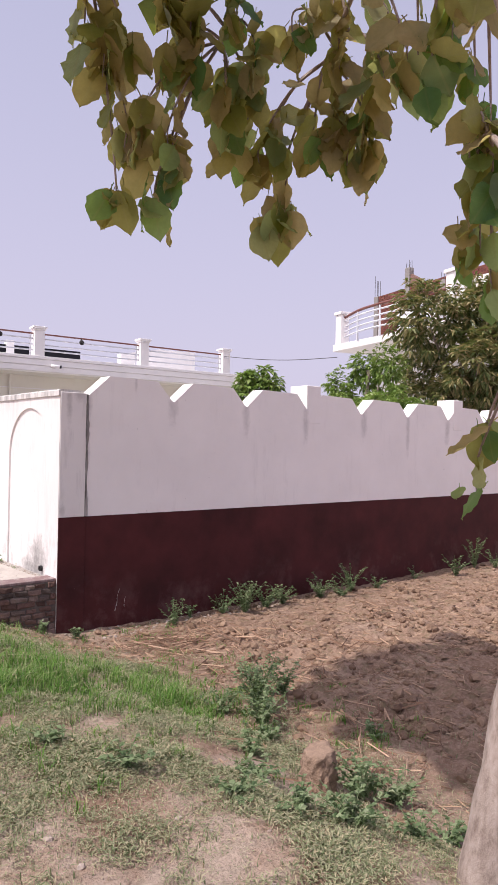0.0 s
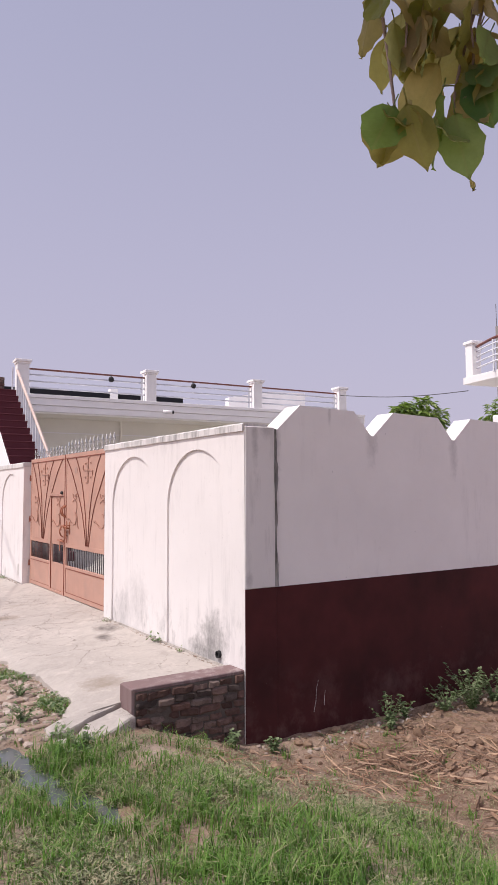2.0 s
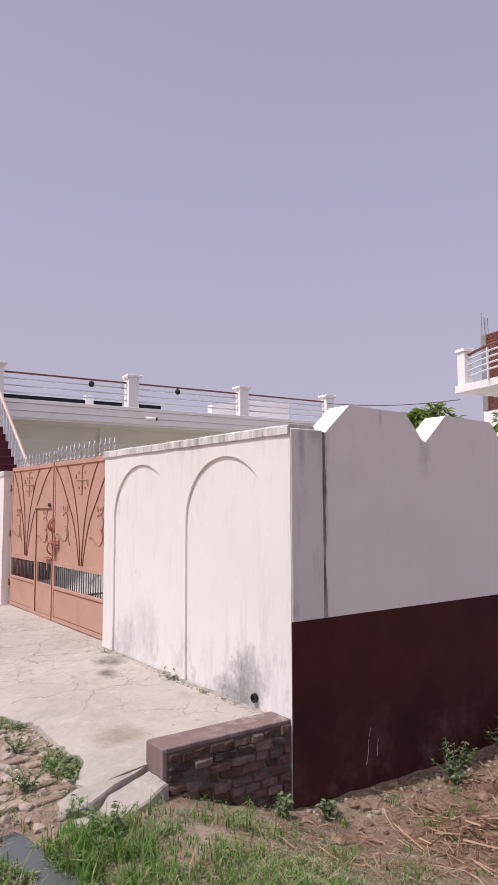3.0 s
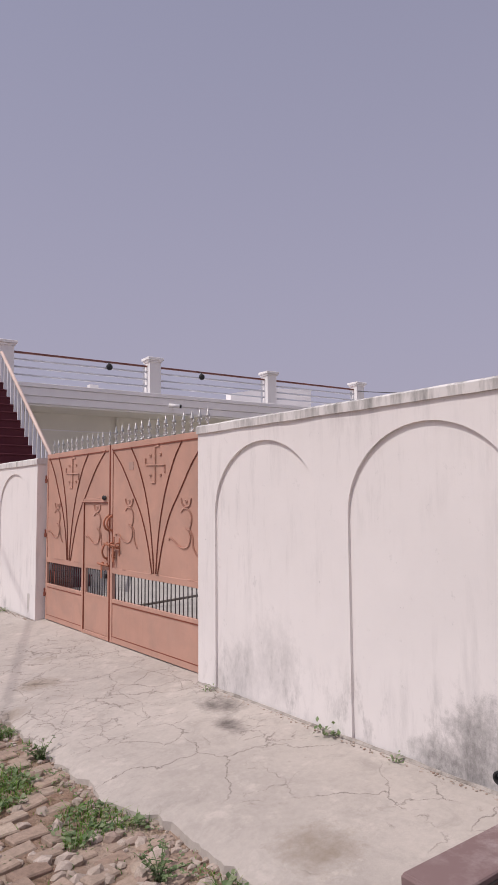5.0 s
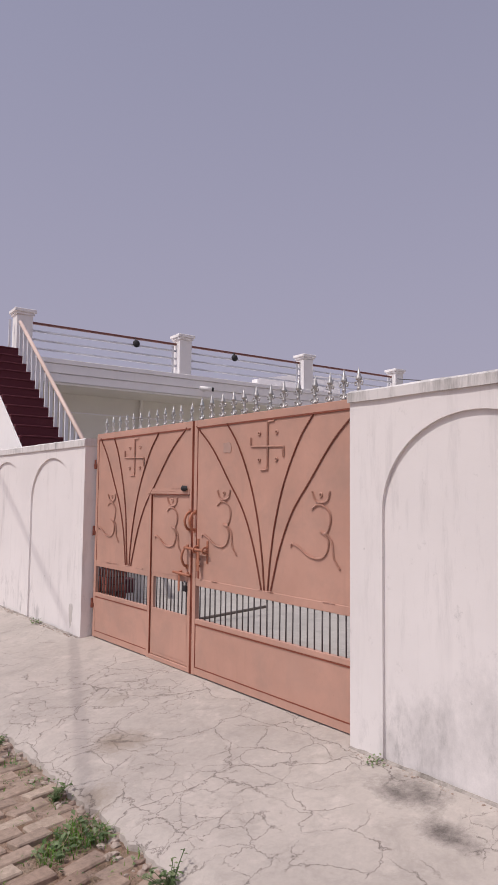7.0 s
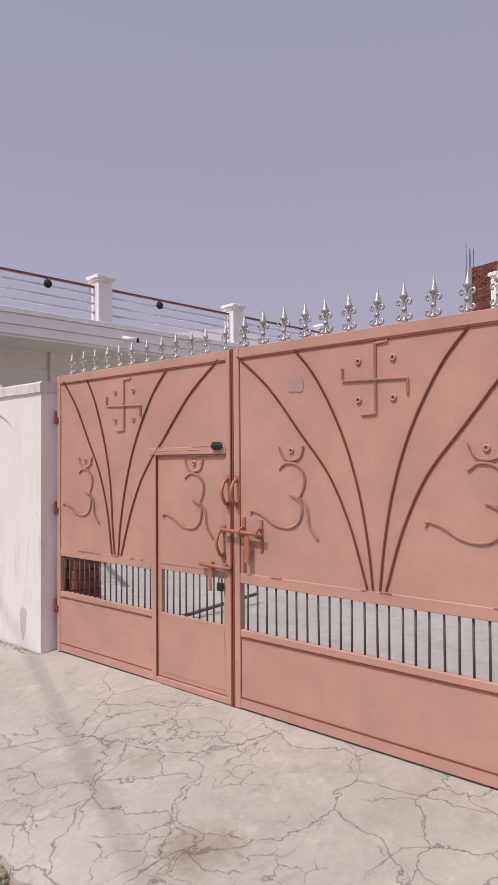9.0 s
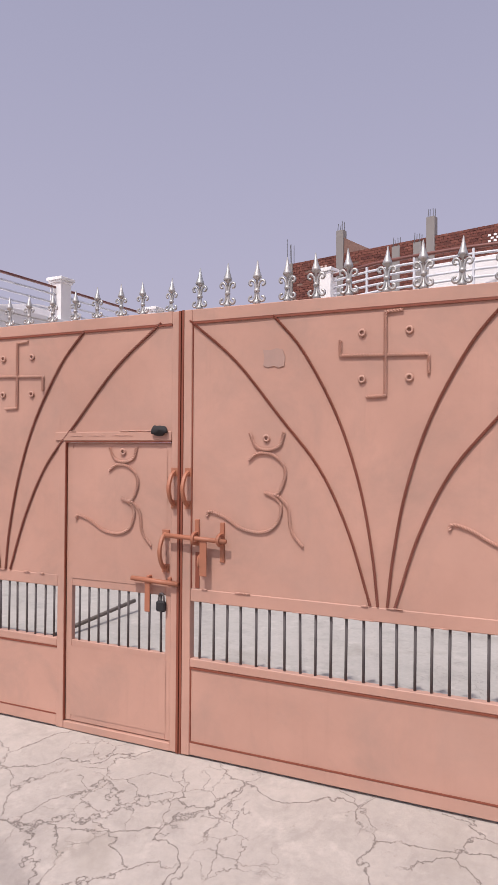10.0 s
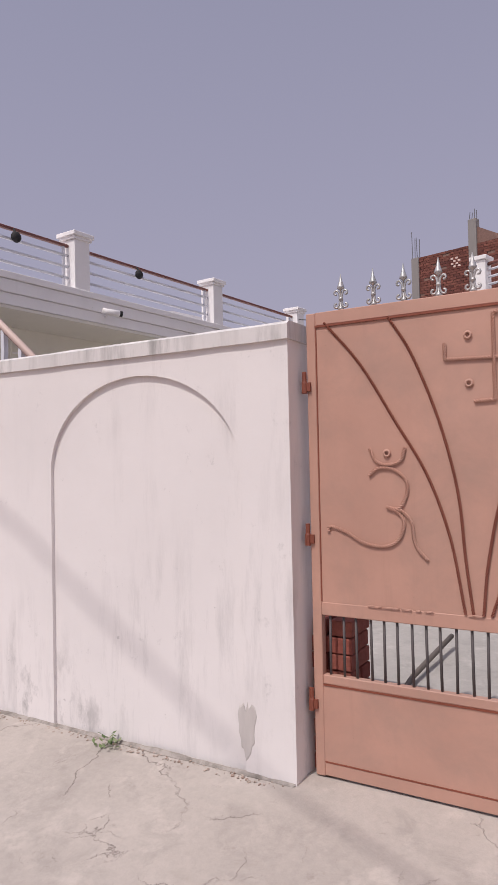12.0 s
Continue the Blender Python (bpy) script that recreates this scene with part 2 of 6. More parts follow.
def ground_material():
    """Dry brown soil with leaf litter, dusty pale patches and a greenish tinge where grass mats lie."""
    m, n, l, b = mat("dry_soil", (0.25, 0.17, 0.12), 0.97, spec=0.1)
    p = coords(n, l)
    col = ramp(n, l, noisy(n, l, p, 1.6, 8, 0.68), [(0.3, (0.20, 0.118, 0.08)), (0.5, (0.34, 0.218, 0.158)), (0.72, (0.54, 0.40, 0.31))])
    col = mixed(n, l, 0.55, col, ramp(n, l, noisy(n, l, p, 22, 7, 0.75), [(0.3, (0.11, 0.075, 0.055)), (0.5, (0.31, 0.21, 0.155)), (0.75, (0.56, 0.43, 0.34))]))
    col = mixed(n, l, ramp(n, l, noisy(n, l, p, 9, 5, 0.7), [(0.5, K0), (0.62, (0.35, 0.35, 0.35))]), col, (0.11, 0.115, 0.045))
    side = n.new("ShaderNodeSeparateXYZ")
    l.new(p, side.inputs[0])
    trodden = n.new("ShaderNodeMapRange")
    trodden.inputs[1].default_value, trodden.inputs[2].default_value = 3.6, 2.4
    l.new(side.outputs[0], trodden.inputs[0])
    dust = calc(n, l, "MULTIPLY", ramp(n, l, noisy(n, l, coords(n, l, (1.0001, 1, 1)), 1.4, 8, 0.72), [(0.42, K0), (0.58, K1)]), trodden.outputs[0])
    col = mixed(n, l, calc(n, l, "MULTIPLY", dust, 0.5), col, (0.57, 0.47, 0.40))
    l.new(col, b.inputs["Base Color"])
    h = calc(n, l, "ADD", noisy(n, l, p, 7, 6, 0.7), calc(n, l, "MULTIPLY", noisy(n, l, p, 45, 5, 0.7), 0.4))
    bumped(n, l, b, h, 1.0, 0.055)
    return m


SOIL = ground_material()


def varied(name, stops, rough=0.9, per="object", grain=40, bump=0.5, dist=0.006, spec=0.25):
    """A material whose colour varies from piece to piece, with grain of its own."""
    m, n, l, b = mat(name, stops[0][1], rough, spec=spec)
    p = coords(n, l)
    if per == "object":
        rnd = n.new("ShaderNodeObjectInfo").outputs["Random"]
    else:
        rnd = n.new("ShaderNodeNewGeometry").outputs["Random Per Island"]
    col = ramp(n, l, rnd, stops)
    g = noisy(n, l, p, grain, 5, 0.7)
    col = mixed(n, l, 0.6, col, ramp(n, l, g, [(0.25, (0.45, 0.45, 0.45)), (0.7, (1.25, 1.25, 1.25))]), "MULTIPLY")
    l.new(col, b.inputs["Base Color"])
    bumped(n, l, b, g, bump, dist)
    return m


PAVER = varied("worn_brick_pavers", [(0, (0.26, 0.18, 0.14)), (0.4, (0.40, 0.305, 0.245)), (0.7, (0.31, 0.235, 0.19)), (1, (0.46, 0.37, 0.30))], grain=30)
LANEBRICK = varied("lane_bricks", [(0, (0.36, 0.25, 0.20)), (0.5, (0.50, 0.39, 0.33)), (1, (0.44, 0.34, 0.29))], per="island", grain=30)
OLDBRICK = varied("old_dark_brick", [(0, (0.085, 0.05, 0.042)), (0.4, (0.17, 0.10, 0.083)), (0.7, (0.25, 0.185, 0.16)), (1, (0.055, 0.042, 0.038))], grain=17, bump=1.0, dist=0.022)
REDBRICK = varied("red_brick", [(0, (0.15, 0.052, 0.042)), (0.5, (0.215, 0.083, 0.063)), (1, (0.115, 0.042, 0.036))], per="island", grain=14)
STACKBRICK = varied("stacked_red_brick", [(0, (0.25, 0.07, 0.055)), (1, (0.34, 0.12, 0.09))], grain=30)
MORTAR = varied("dark_mortar", [(0, (0.12, 0.10, 0.09)), (1, (0.14, 0.115, 0.10))], grain=30, bump=0.9)
REDMORTAR = varied("brick_wall_mortar", [(0, (0.22, 0.13, 0.11)), (1, (0.24, 0.15, 0.12))], grain=12)
MOULDY = plaster("mouldy_joint", (0.44, 0.42, 0.41), streak=(0.07, 0.065, 0.06), amount=0.9, dirt=0.14)
FOOTDIRT = plaster("dirty_mortar", (0.40, 0.36, 0.33), streak=(0.12, 0.105, 0.09), amount=0.85, dirt=0.10)
KERBCAP = plaster("maroon_grey_plaster", (0.22, 0.148, 0.145), streak=(0.46, 0.40, 0.39), amount=0.7, dirt=0.07)
MAROON = plaster("maroon_step_paint", (0.12, 0.035, 0.045), streak=(0.22, 0.1, 0.11), amount=0.4)
RAWCON = plaster("raw_concrete", (0.27, 0.25, 0.24), streak=(0.2, 0.19, 0.18), amount=0.6)
DRYLUMP = varied("dry_lump_earth", [(0, (0.33, 0.225, 0.165)), (1, (0.36, 0.25, 0.185))], grain=22, bump=1.0, dist=0.03)
PEELED = plaster("bared_plaster", (0.60, 0.56, 0.54), streak=(0.3, 0.27, 0.25), amount=0.6, dirt=0.05)
STRAW = varied("dry_straw", [(0, (0.36, 0.22, 0.145)), (0.3, (0.52, 0.36, 0.255)), (0.5, (0.28, 0.165, 0.11)), (1, (0.17, 0.10, 0.07))], per="island", grain=50, bump=0.1)
CLOD = varied("soil_clods", [(0, (0.20, 0.125, 0.085)), (0.6, (0.34, 0.23, 0.16)), (1, (0.14, 0.085, 0.058))], per="island", grain=30, bump=0.8)
RUBBLE = varied("pale_rubble", [(0, (0.36, 0.29, 0.24)), (0.6, (0.48, 0.40, 0.35)), (1, (0.30, 0.21, 0.17))], per="island", grain=30, bump=0.8)


def leafy(name, stops, back, rough=0.55, shine=0.3, through=0.25):
    """Leaf: colour varies leaf by leaf; some of the light shines through."""
    m, n, l, b = mat(name, stops[0][1], rough, spec=shine)
    g = n.new("ShaderNodeNewGeometry")
    col = ramp(n, l, g.outputs["Random Per Island"], stops)
    p = coords(n, l)
    col = mixed(n, l, 0.5, col, ramp(n, l, noisy(n, l, p, 25, 4), [(0.3, (0.65, 0.65, 0.6)), (0.7, (1.2, 1.2, 1.1))]), "MULTIPLY")
    l.new(col, b.inputs["Base Color"])
    tr = n.new("ShaderNodeBsdfTranslucent")
    l.new(mixed(n, l, 0.6, col, back), tr.inputs[0])
    mx = n.new("ShaderNodeMixShader")
    mx.inputs[0].default_value = through
    l.new(b.outputs[0], mx.inputs[1])
    l.new(tr.outputs[0], mx.inputs[2])
    l.new(mx.outputs[0], n["Material Output"].inputs[0])
    return m


GRASS = leafy("grass_blades", [(0, (0.05, 0.125, 0.03)), (0.4, (0.125, 0.27, 0.045)), (0.75, (0.21, 0.345, 0.085)), (0.9, (0.30, 0.33, 0.17)), (1, (0.48, 0.41, 0.26))], (0.2, 0.31, 0.05), 0.6, 0.25, 0.3)
DRYGRASS = leafy("dry_low_herbs", [(0, (0.13, 0.17, 0.085)), (0.4, (0.30, 0.32, 0.20)), (0.7, (0.42, 0.40, 0.27)), (1, (0.52, 0.43, 0.31))], (0.3, 0.33, 0.12), 0.7, 0.2, 0.25)
WEED = leafy("weed_leaves", [(0, (0.08, 0.13, 0.06)), (0.5, (0.18, 0.245, 0.125)), (1, (0.31, 0.35, 0.22))], (0.22, 0.34, 0.08), 0.6, 0.25, 0.25)
TEAK = leafy("broad_tree_leaves", [(0, (0.10, 0.125, 0.03)), (0.45, (0.15, 0.145, 0.04)), (0.75, (0.20, 0.17, 0.055)), (0.9, (0.06, 0.17, 0.06)), (1, (0.24, 0.22, 0.10))], (0.34, 0.32, 0.03), 0.5, 0.35, 0.42)
MANGO = leafy("mango_leaves", [(0, (0.06, 0.10, 0.04)), (0.35, (0.13, 0.17, 0.06)), (0.6, (0.29, 0.27, 0.12)), (1, (0.48, 0.36, 0.22))], (0.3, 0.32, 0.08), 0.4, 0.5, 0.3)
SHRUB = leafy("bright_shrub_leaves", [(0, (0.09, 0.165, 0.045)), (0.6, (0.25, 0.355, 0.095)), (1, (0.34, 0.40, 0.16))], (0.28, 0.42, 0.06), 0.5, 0.35, 0.3)


def bark_material():
    m, n, l, b = mat("pale_bark", (0.33, 0.26, 0.23), 0.9, spec=0.2)
    p = coords(n, l, (16, 16, 8))
    f = noisy(n, l, p, 1.0, 7, 0.7)
    l.new(ramp(n, l, f, [(0.3, (0.17, 0.125, 0.105)), (0.5, (0.34, 0.27, 0.235)), (0.75, (0.48, 0.40, 0.36))]), b.inputs["Base Color"])
    bumped(n, l, b, f, 0.9, 0.02)
    return m


BARK = bark_material()


def painted_metal(name, base, rough, metal=0.0, rust=0.15, spec=0.5, grime=0.0):
    m, n, l, b = mat(name, base, rough, metal, spec)
    p = coords(n, l)
    col = ramp(n, l, noisy(n, l, p, 1.8, 6), [(0.3, tuple(c * 0.88 for c in base)), (0.7, tuple(min(1, c * 1.06) for c in base))])
    runs = ramp(n, l, noisy(n, l, coords(n, l, (14, 14, 0.7)), 1.0, 5, 0.7), [(0.58, K0), (0.8, K1)])
    col = mixed(n, l, calc(n, l, "MULTIPLY", runs, 0.3), col, tuple(c * 0.72 for c in base))
    if grime:
        dull = ramp(n, l, noisy(n, l, p, 2.6, 8, 0.68, 0.4), [(0.46, K0), (0.68, K1)])
        col = mixed(n, l, calc(n, l, "MULTIPLY", dull, grime), col, tuple(c * k for c, k in zip(base, (0.70, 0.80, 0.84))))
        pale = ramp(n, l, noisy(n, l, coords(n, l, (1.0001, 1, 1)), 1.1, 5, 0.6), [(0.5, K0), (0.7, K1)])
        col = mixed(n, l, calc(n, l, "MULTIPLY", pale, grime * 0.5), col, tuple(min(1, c * k) for c, k in zip(base, (1.1, 1.16, 1.2))))
    spots = ramp(n, l, noisy(n, l, p, 35, 5, 0.75), [(0.70, K0), (0.76, K1)])
    col = mixed(n, l, calc(n, l, "MULTIPLY", spots, rust), col, (0.20, 0.075, 0.04))
    l.new(col, b.inputs["Base Color"])
    bumped(n, l, b, noisy(n, l, p, 5, 3), 0.12, 0.02)
    return m


GATEPAINT = painted_metal("peach_gate_paint", (0.53, 0.302, 0.232), 0.6, rust=0.5, grime=0.55)
GATEROD = painted_metal("rusty_peach_rods", (0.23, 0.066, 0.04), 0.6, rust=1.0)
GATEEDGE = painted_metal("rust_red_edge_paint", (0.24, 0.065, 0.036), 0.6, rust=0.8)
BARIRON = painted_metal("dark_iron_bars", (0.10, 0.085, 0.085), 0.6, rust=0.5)
HARDWARE = painted_metal("rusty_hardware_paint", (0.43, 0.165, 0.095), 0.55, rust=1.0, grime=0.6)
SILVER = painted_metal("silver_paint", (0.50, 0.48, 0.47), 0.42, metal=0.5, rust=0.5, grime=0.8)
RAILWHITE = painted_metal("white_railing_paint", (0.72, 0.73, 0.78), 0.5, rust=0.1)
RAILTOP = painted_metal("brown_handrail_paint", (0.20, 0.075, 0.06), 0.5, rust=0.3)
PEACHRAIL = painted_metal("peach_handrail_paint", (0.66, 0.50, 0.44), 0.5, rust=0.1)
SCRAP = painted_metal("faded_paper", (0.47, 0.30, 0.25), 0.85, rust=0.9, grime=0.8)
BLACK = mat("black_rubber", (0.025, 0.024, 0.026), 0.75)[0]
STICK = painted_metal("weathered_stick", (0.17, 0.14, 0.12), 0.85, rust=0.3, grime=0.5)
CABLE = mat("grey_cable", (0.12, 0.12, 0.13), 0.7)[0]
DARKGLASS = mat("dark_opening", (0.02, 0.02, 0.024), 0.95, spec=0.05)[0]


# ---------- mesh helpers ----------
def mesh_object(name, bm, material, parent=None, label="", smooth=False):
    me = bpy.data.meshes.new(name)
    bm.to_mesh(me)
    bm.free()
    for mm in material if isinstance(material, (list, tuple)) else (material,):
        me.materials.append(mm)
    if smooth:
        for f in me.polygons:
            f.use_smooth = True
    ob = new(name, me)
    if parent is not None:
        ob.parent = parent
    if label:
        tagged(ob, label)
    return ob


def part(name, bm, material, parent, label="", smooth=False):
    return mesh_object(name, bm, material, parent, label, smooth)


def thing(name, label, category, group="", kind="", at=(0, 0, 0), rz=0.0):
    ob = new(name)
    ob.empty_display_size = 0.1
    ob.matrix_world = pose(*at, 0, 0, rz)
    return tagged(ob, label, category, group, kind)


def raw(name, verts, faces, material, parent=None, label="", smooth=False):
    me = bpy.data.meshes.new(name)
    me.from_pydata(verts, [], faces)
    me.materials.append(material)
    if smooth:
        me.polygons.foreach_set("use_smooth", [True] * len(me.polygons))
    ob = new(name, me)
    if parent is not None:
        ob.parent = parent
    if label:
        tagged(ob, label)
    return ob


def box(bm, x0, x1, y0, y1, z0, z1, bevel=0.0, mi=0):
    m = Matrix.LocRotScale(((x0 + x1) / 2, (y0 + y1) / 2, (z0 + z1) / 2), None, (abs(x1 - x0), abs(y1 - y0), abs(z1 - z0)))
    r = bmesh.ops.create_cube(bm, size=1, matrix=m)
    fs = {f for v in r["verts"] for f in v.link_faces}
    for f in fs:
        f.material_index = mi
    if bevel:
        es = list({e for v in r["verts"] for e in v.link_edges})
        bmesh.ops.bevel(bm, geom=es, offset=bevel, segments=1, affect="EDGES")
    return bm


def boxed(x0, x1, y0, y1, z0, z1, bevel=0.0):
    return box(bmesh.new(), x0, x1, y0, y1, z0, z1, bevel)


def tube(bm, pts, r, sides=6, r_end=None, cap=True):
    """A round bar along points, tapering to r_end."""
    pts = [Vector(p) for p in pts]
    r_end = r if r_end is None else r_end
    rings, up = [], None
    for i, p in enumerate(pts):
        d = (pts[min(i + 1, len(pts) - 1)] - pts[max(i - 1, 0)]).normalized()
        if up is None:
            up = d.orthogonal().normalized()
        up = (up - d * up.dot(d)).normalized()
        side = d.cross(up)
        k = r + (r_end - r) * i / max(1, len(pts) - 1)
        rings.append([bm.verts.new(p + (up * math.cos(a) + side * math.sin(a)) * k) for a in (2 * math.pi * j / sides for j in range(sides))])
    for a, b in zip(rings, rings[1:]):
        for j in range(sides):
            bm.faces.new((a[j], a[(j + 1) % sides], b[(j + 1) % sides], b[j]))
    if cap:
        bm.faces.new(rings[0][::-1])
        bm.faces.new(rings[-1])
    return bm


def smooth_line(pts, steps=5):
    """Catmull-Rom through points."""
    pts = [Vector(p) for p in pts]
    q = [pts[0] * 2 - pts[1]] + pts + [pts[-1] * 2 - pts[-2]]
    out = []
    for i in range(1, len(q) - 2):
        a, b, c, d = q[i - 1:i + 3]
        for k in range(steps):
            t = k / steps
            out.append(0.5 * (2 * b + (c - a) * t + (2 * a - 5 * b + 4 * c - d) * t * t + (3 * b - a - 3 * c + d) * t ** 3))
    return out + [pts[-1]]


def lathe(bm, profile, base, sides=8):
    """profile: (radius, height) from the bottom up."""
    rings = [[bm.verts.new(Vector(base) + Vector((r * math.cos(a), r * math.sin(a), h))) for a in (2 * math.pi * j / sides for j in range(sides))] for r, h in profile]
    for a, b in zip(rings, rings[1:]):
        for j in range(sides):
            bm.faces.new((a[j], a[(j + 1) % sides], b[(j + 1) % sides], b[j]))
    bm.faces.new(rings[0][::-1])
    bm.faces.new(rings[-1])
    return bm


def prism(bm, outline, axis, a, b):
    """An outline (list of 2D points) extruded along an axis from a to b."""
    def at(p, k):
        return {"x": (k, p[0], p[1]), "y": (p[0], k, p[1]), "z": (p[0], p[1], k)}[axis]
    lo = [bm.verts.new(at(p, a)) for p in outline]
    hi = [bm.verts.new(at(p, b)) for p in outline]
    bm.faces.new(lo)
    bm.faces.new(hi[::-1])
    for i in range(len(outline)):
        j = (i + 1) % len(outline)
        bm.faces.new((lo[j], lo[i], hi[i], hi[j]))
    bmesh.ops.recalc_face_normals(bm, faces=bm.faces)
    return bm


def sstep(a, b, x):
    t = min(1.0, max(0.0, (x - a) / (b - a)))
    return t * t * (3 - 2 * t)


def hollow_x(y):
    """Middle line of the wet hollow between lane and grass."""
    return 1.16 - 0.185 * (y - 6.25) + 0.03 * math.sin(y * 5)


def dug(x, y):
    """Where the soil has been turned over, 0 to 1."""
    return sstep(3.3, 4.2, x + 0.3 * noise.noise(Vector((x, y, 20)))) * sstep(7.3, 6.5, y)


def ground_z(x, y):
    """Height of the ground: road, bank falling to the side wall's foot, level yard behind the walls."""
    outside = -0.22 - 0.40 * sstep(1.55, 3.2, x)
    z = outside + (-0.10 - outside) * sstep(7.9, 8.0, y) * sstep(2.85, 2.95, x)
    if 7.9 < y and x < 2.95:
        z = -0.215
    if 6.0 < y < 7.9:
        z -= 0.06 * math.exp(-((x - hollow_x(y)) / 0.16) ** 2) * sstep(6.0, 6.5, y)
    if -3 < x < 14 and -4 < y < 7.9:
        z += 0.035 * noise.fractal(Vector((x * 1.3, y * 1.3, 0)), 0.7, 2.0, 4)
        z += 0.05 * sstep(2.8, 3.6, x) * sstep(7.2, 6.2, y) * noise.noise(Vector((x * 2.2, y * 2.2, 3)))
        z += 0.012 * noise.noise(Vector((x * 9, y * 9, 8)))
        z += dug(x, y) * (0.085 * noise.noise(Vector((x * 5.5, y * 5.5, 12))) + 0.03 * abs(noise.noise(Vector((x * 12, y * 12, 5)))))
    return z


# ---------- ground ----------
def spread(lo, hi, step, reach):
    mid = list(np.arange(lo, hi + 1e-6, step))
    out, d = [], step
    while d < reach:
        d *= 1.5
        out.append(d)
    return [lo - d for d in reversed(out)] + mid + [hi + d for d in out]


def build_ground():
    xs, ys = spread(-3, 13, 0.055, 1200), spread(-3, 8.6, 0.055, 1200)
    verts = [(x, y, ground_z(x, y)) for y in ys for x in xs]
    w = len(xs)
    faces = [(j * w + i, j * w + i + 1, (j + 1) * w + i + 1, (j + 1) * w + i) for j in range(len(ys) - 1) for i in range(w - 1)]
    ob = raw("ground", verts, faces, SOIL, smooth=True)
    tagged(ob, "dry brown soil with patchy grass and litter", "ground", kind="structure")


build_ground()


def apron_z(x):
    return -0.005 - 0.1 * (2.9 - x)


def apron_edge(y):
    """Where the apron breaks off towards the lane."""
    e = 1.45 + 0.08 * noise.noise(Vector((0, y * 1.1, 0))) + 0.06 * noise.noise(Vector((5, y * 4.3, 0))) + 0.035 * noise.noise(Vector((9, y * 13, 0)))
    return e + 0.12 * sstep(9.9, 9.3, y) - 0.16 * sstep(8.6, 8.0, y)


def build_apron():
    """Cracked concrete apron, with a broken edge towards the brick road."""
    bm = bmesh.new()
    ys = np.concatenate((np.arange(8.02, 15.5, 0.04), np.arange(15.5, 26.0, 0.2)))
    cols = 12
    top, low = [], []
    for y in ys:
        edge = apron_edge(y)
        row = []
        for i in range(cols + 1):
            x = 2.98 + (edge - 2.98) * (i / cols if i >= cols - 1 else i / cols)
            row.append(bm.verts.new((x, y, apron_z(x) + 0.006 * noise.noise(Vector((x * 2, y * 2, 1))) - (0.035 if i == cols else 0.006 if i == cols - 1 else 0))))
        low.append(bm.verts.new((edge - 0.03, y, -0.34)))
        top.append(row)
    for j in range(len(ys) - 1):
        for i in range(cols):
            bm.faces.new((top[j][i], top[j + 1][i], top[j + 1][i + 1], top[j][i + 1]))
        bm.faces.new((top[j][cols], top[j + 1][cols], low[j + 1], low[j]))
    first = [bm.verts.new((v.co.x, v.co.y, -0.36)) for v in top[0]]
    for i in range(cols):
        bm.faces.new((top[0][i], top[0][i + 1], first[i + 1], first[i]))
    bmesh.ops.recalc_face_normals(bm, faces=bm.faces)
    tagged(mesh_object("pavement", bm, CONCRETE, smooth=False), "pale cracked concrete apron in front of the gate", "pavement", kind="structure")


build_apron()
yard = mesh_object("yard_floor", boxed(2.98, 34, 8.06, 34, -0.25, 0.0), YARDCON)
tagged(yard, "pale worn concrete yard behind the gate", "floor", kind="structure")


# ---------- boundary walls ----------
FACE, CORE, INNER = 2.863, 2.884, 3.09


def arch_z(y, centre, half, spring, rise):
    k = min(1.0, abs(y - centre) / half)
    return spring + rise * math.sqrt(max(0.0, 1 - k * k))


def arched_wall(name, y0, y1, top, arches, label, rise=0.555):
    """Plastered wall along y with shallow arched recesses in its street face."""
    bm = bmesh.new()
    half, spring = 0.625, 1.40
    ticks = [y0]
    for c in arches:
        ticks += [c + half * math.cos(math.pi * k / 28) * -1 for k in range(29)]
    ticks.append(y1)
    lowz = -0.7
    for a, b in zip(ticks, ticks[1:]):
        if b - a < 1e-5:
            continue
        c = next((c for c in arches if abs((a + b) / 2 - c) < half), None)
        if c is None:
            zs = (lowz, lowz)
        else:
            zs = tuple(arch_z(t, c, half, spring, rise) for t in (a, b))
        q = [bm.verts.new(p) for p in ((FACE, a, zs[0]), (FACE, b, zs[1]), (FACE, b, top), (FACE, a, top))]
        bm.faces.new(q)
        if c is not None:
            q = [bm.verts.new(p) for p in ((FACE, a, zs[0]), (FACE, b, zs[1]), (CORE, b, zs[1]), (CORE, a, zs[0]))]
            bm.faces.new(q)
            q = [bm.verts.new(p) for p in ((CORE, a, lowz), (CORE, b, lowz), (CORE, b, zs[1]), (CORE, a, zs[0]))]
            bm.faces.new(q)
    for c in arches:
        for s in (-1, 1):
            y = c + s * half
            bm.faces.new([bm.verts.new(p) for p in ((FACE, y, lowz), (CORE, y, lowz), (CORE, y, spring), (FACE, y, spring))])
    for p in (((FACE, y0, lowz), (INNER, y0, lowz), (INNER, y0, top), (FACE, y0, top)), ((FACE, y1, lowz), (INNER, y1, lowz), (INNER, y1, top), (FACE, y1, top)),
              ((INNER, y0, lowz), (INNER, y1, lowz), (INNER, y1, top), (INNER, y0, top)), ((FACE, y0, top), (FACE, y1, top), (INNER, y1, top), (INNER, y0, top))):
        bm.faces.new([bm.verts.new(q) for q in p])
    bmesh.ops.remove_doubles(bm, verts=bm.verts, dist=0.0005)
    bmesh.ops.recalc_face_normals(bm, faces=bm.faces)
    return tagged(mesh_object(name, bm, WHITE), label, "wall", kind="structure")


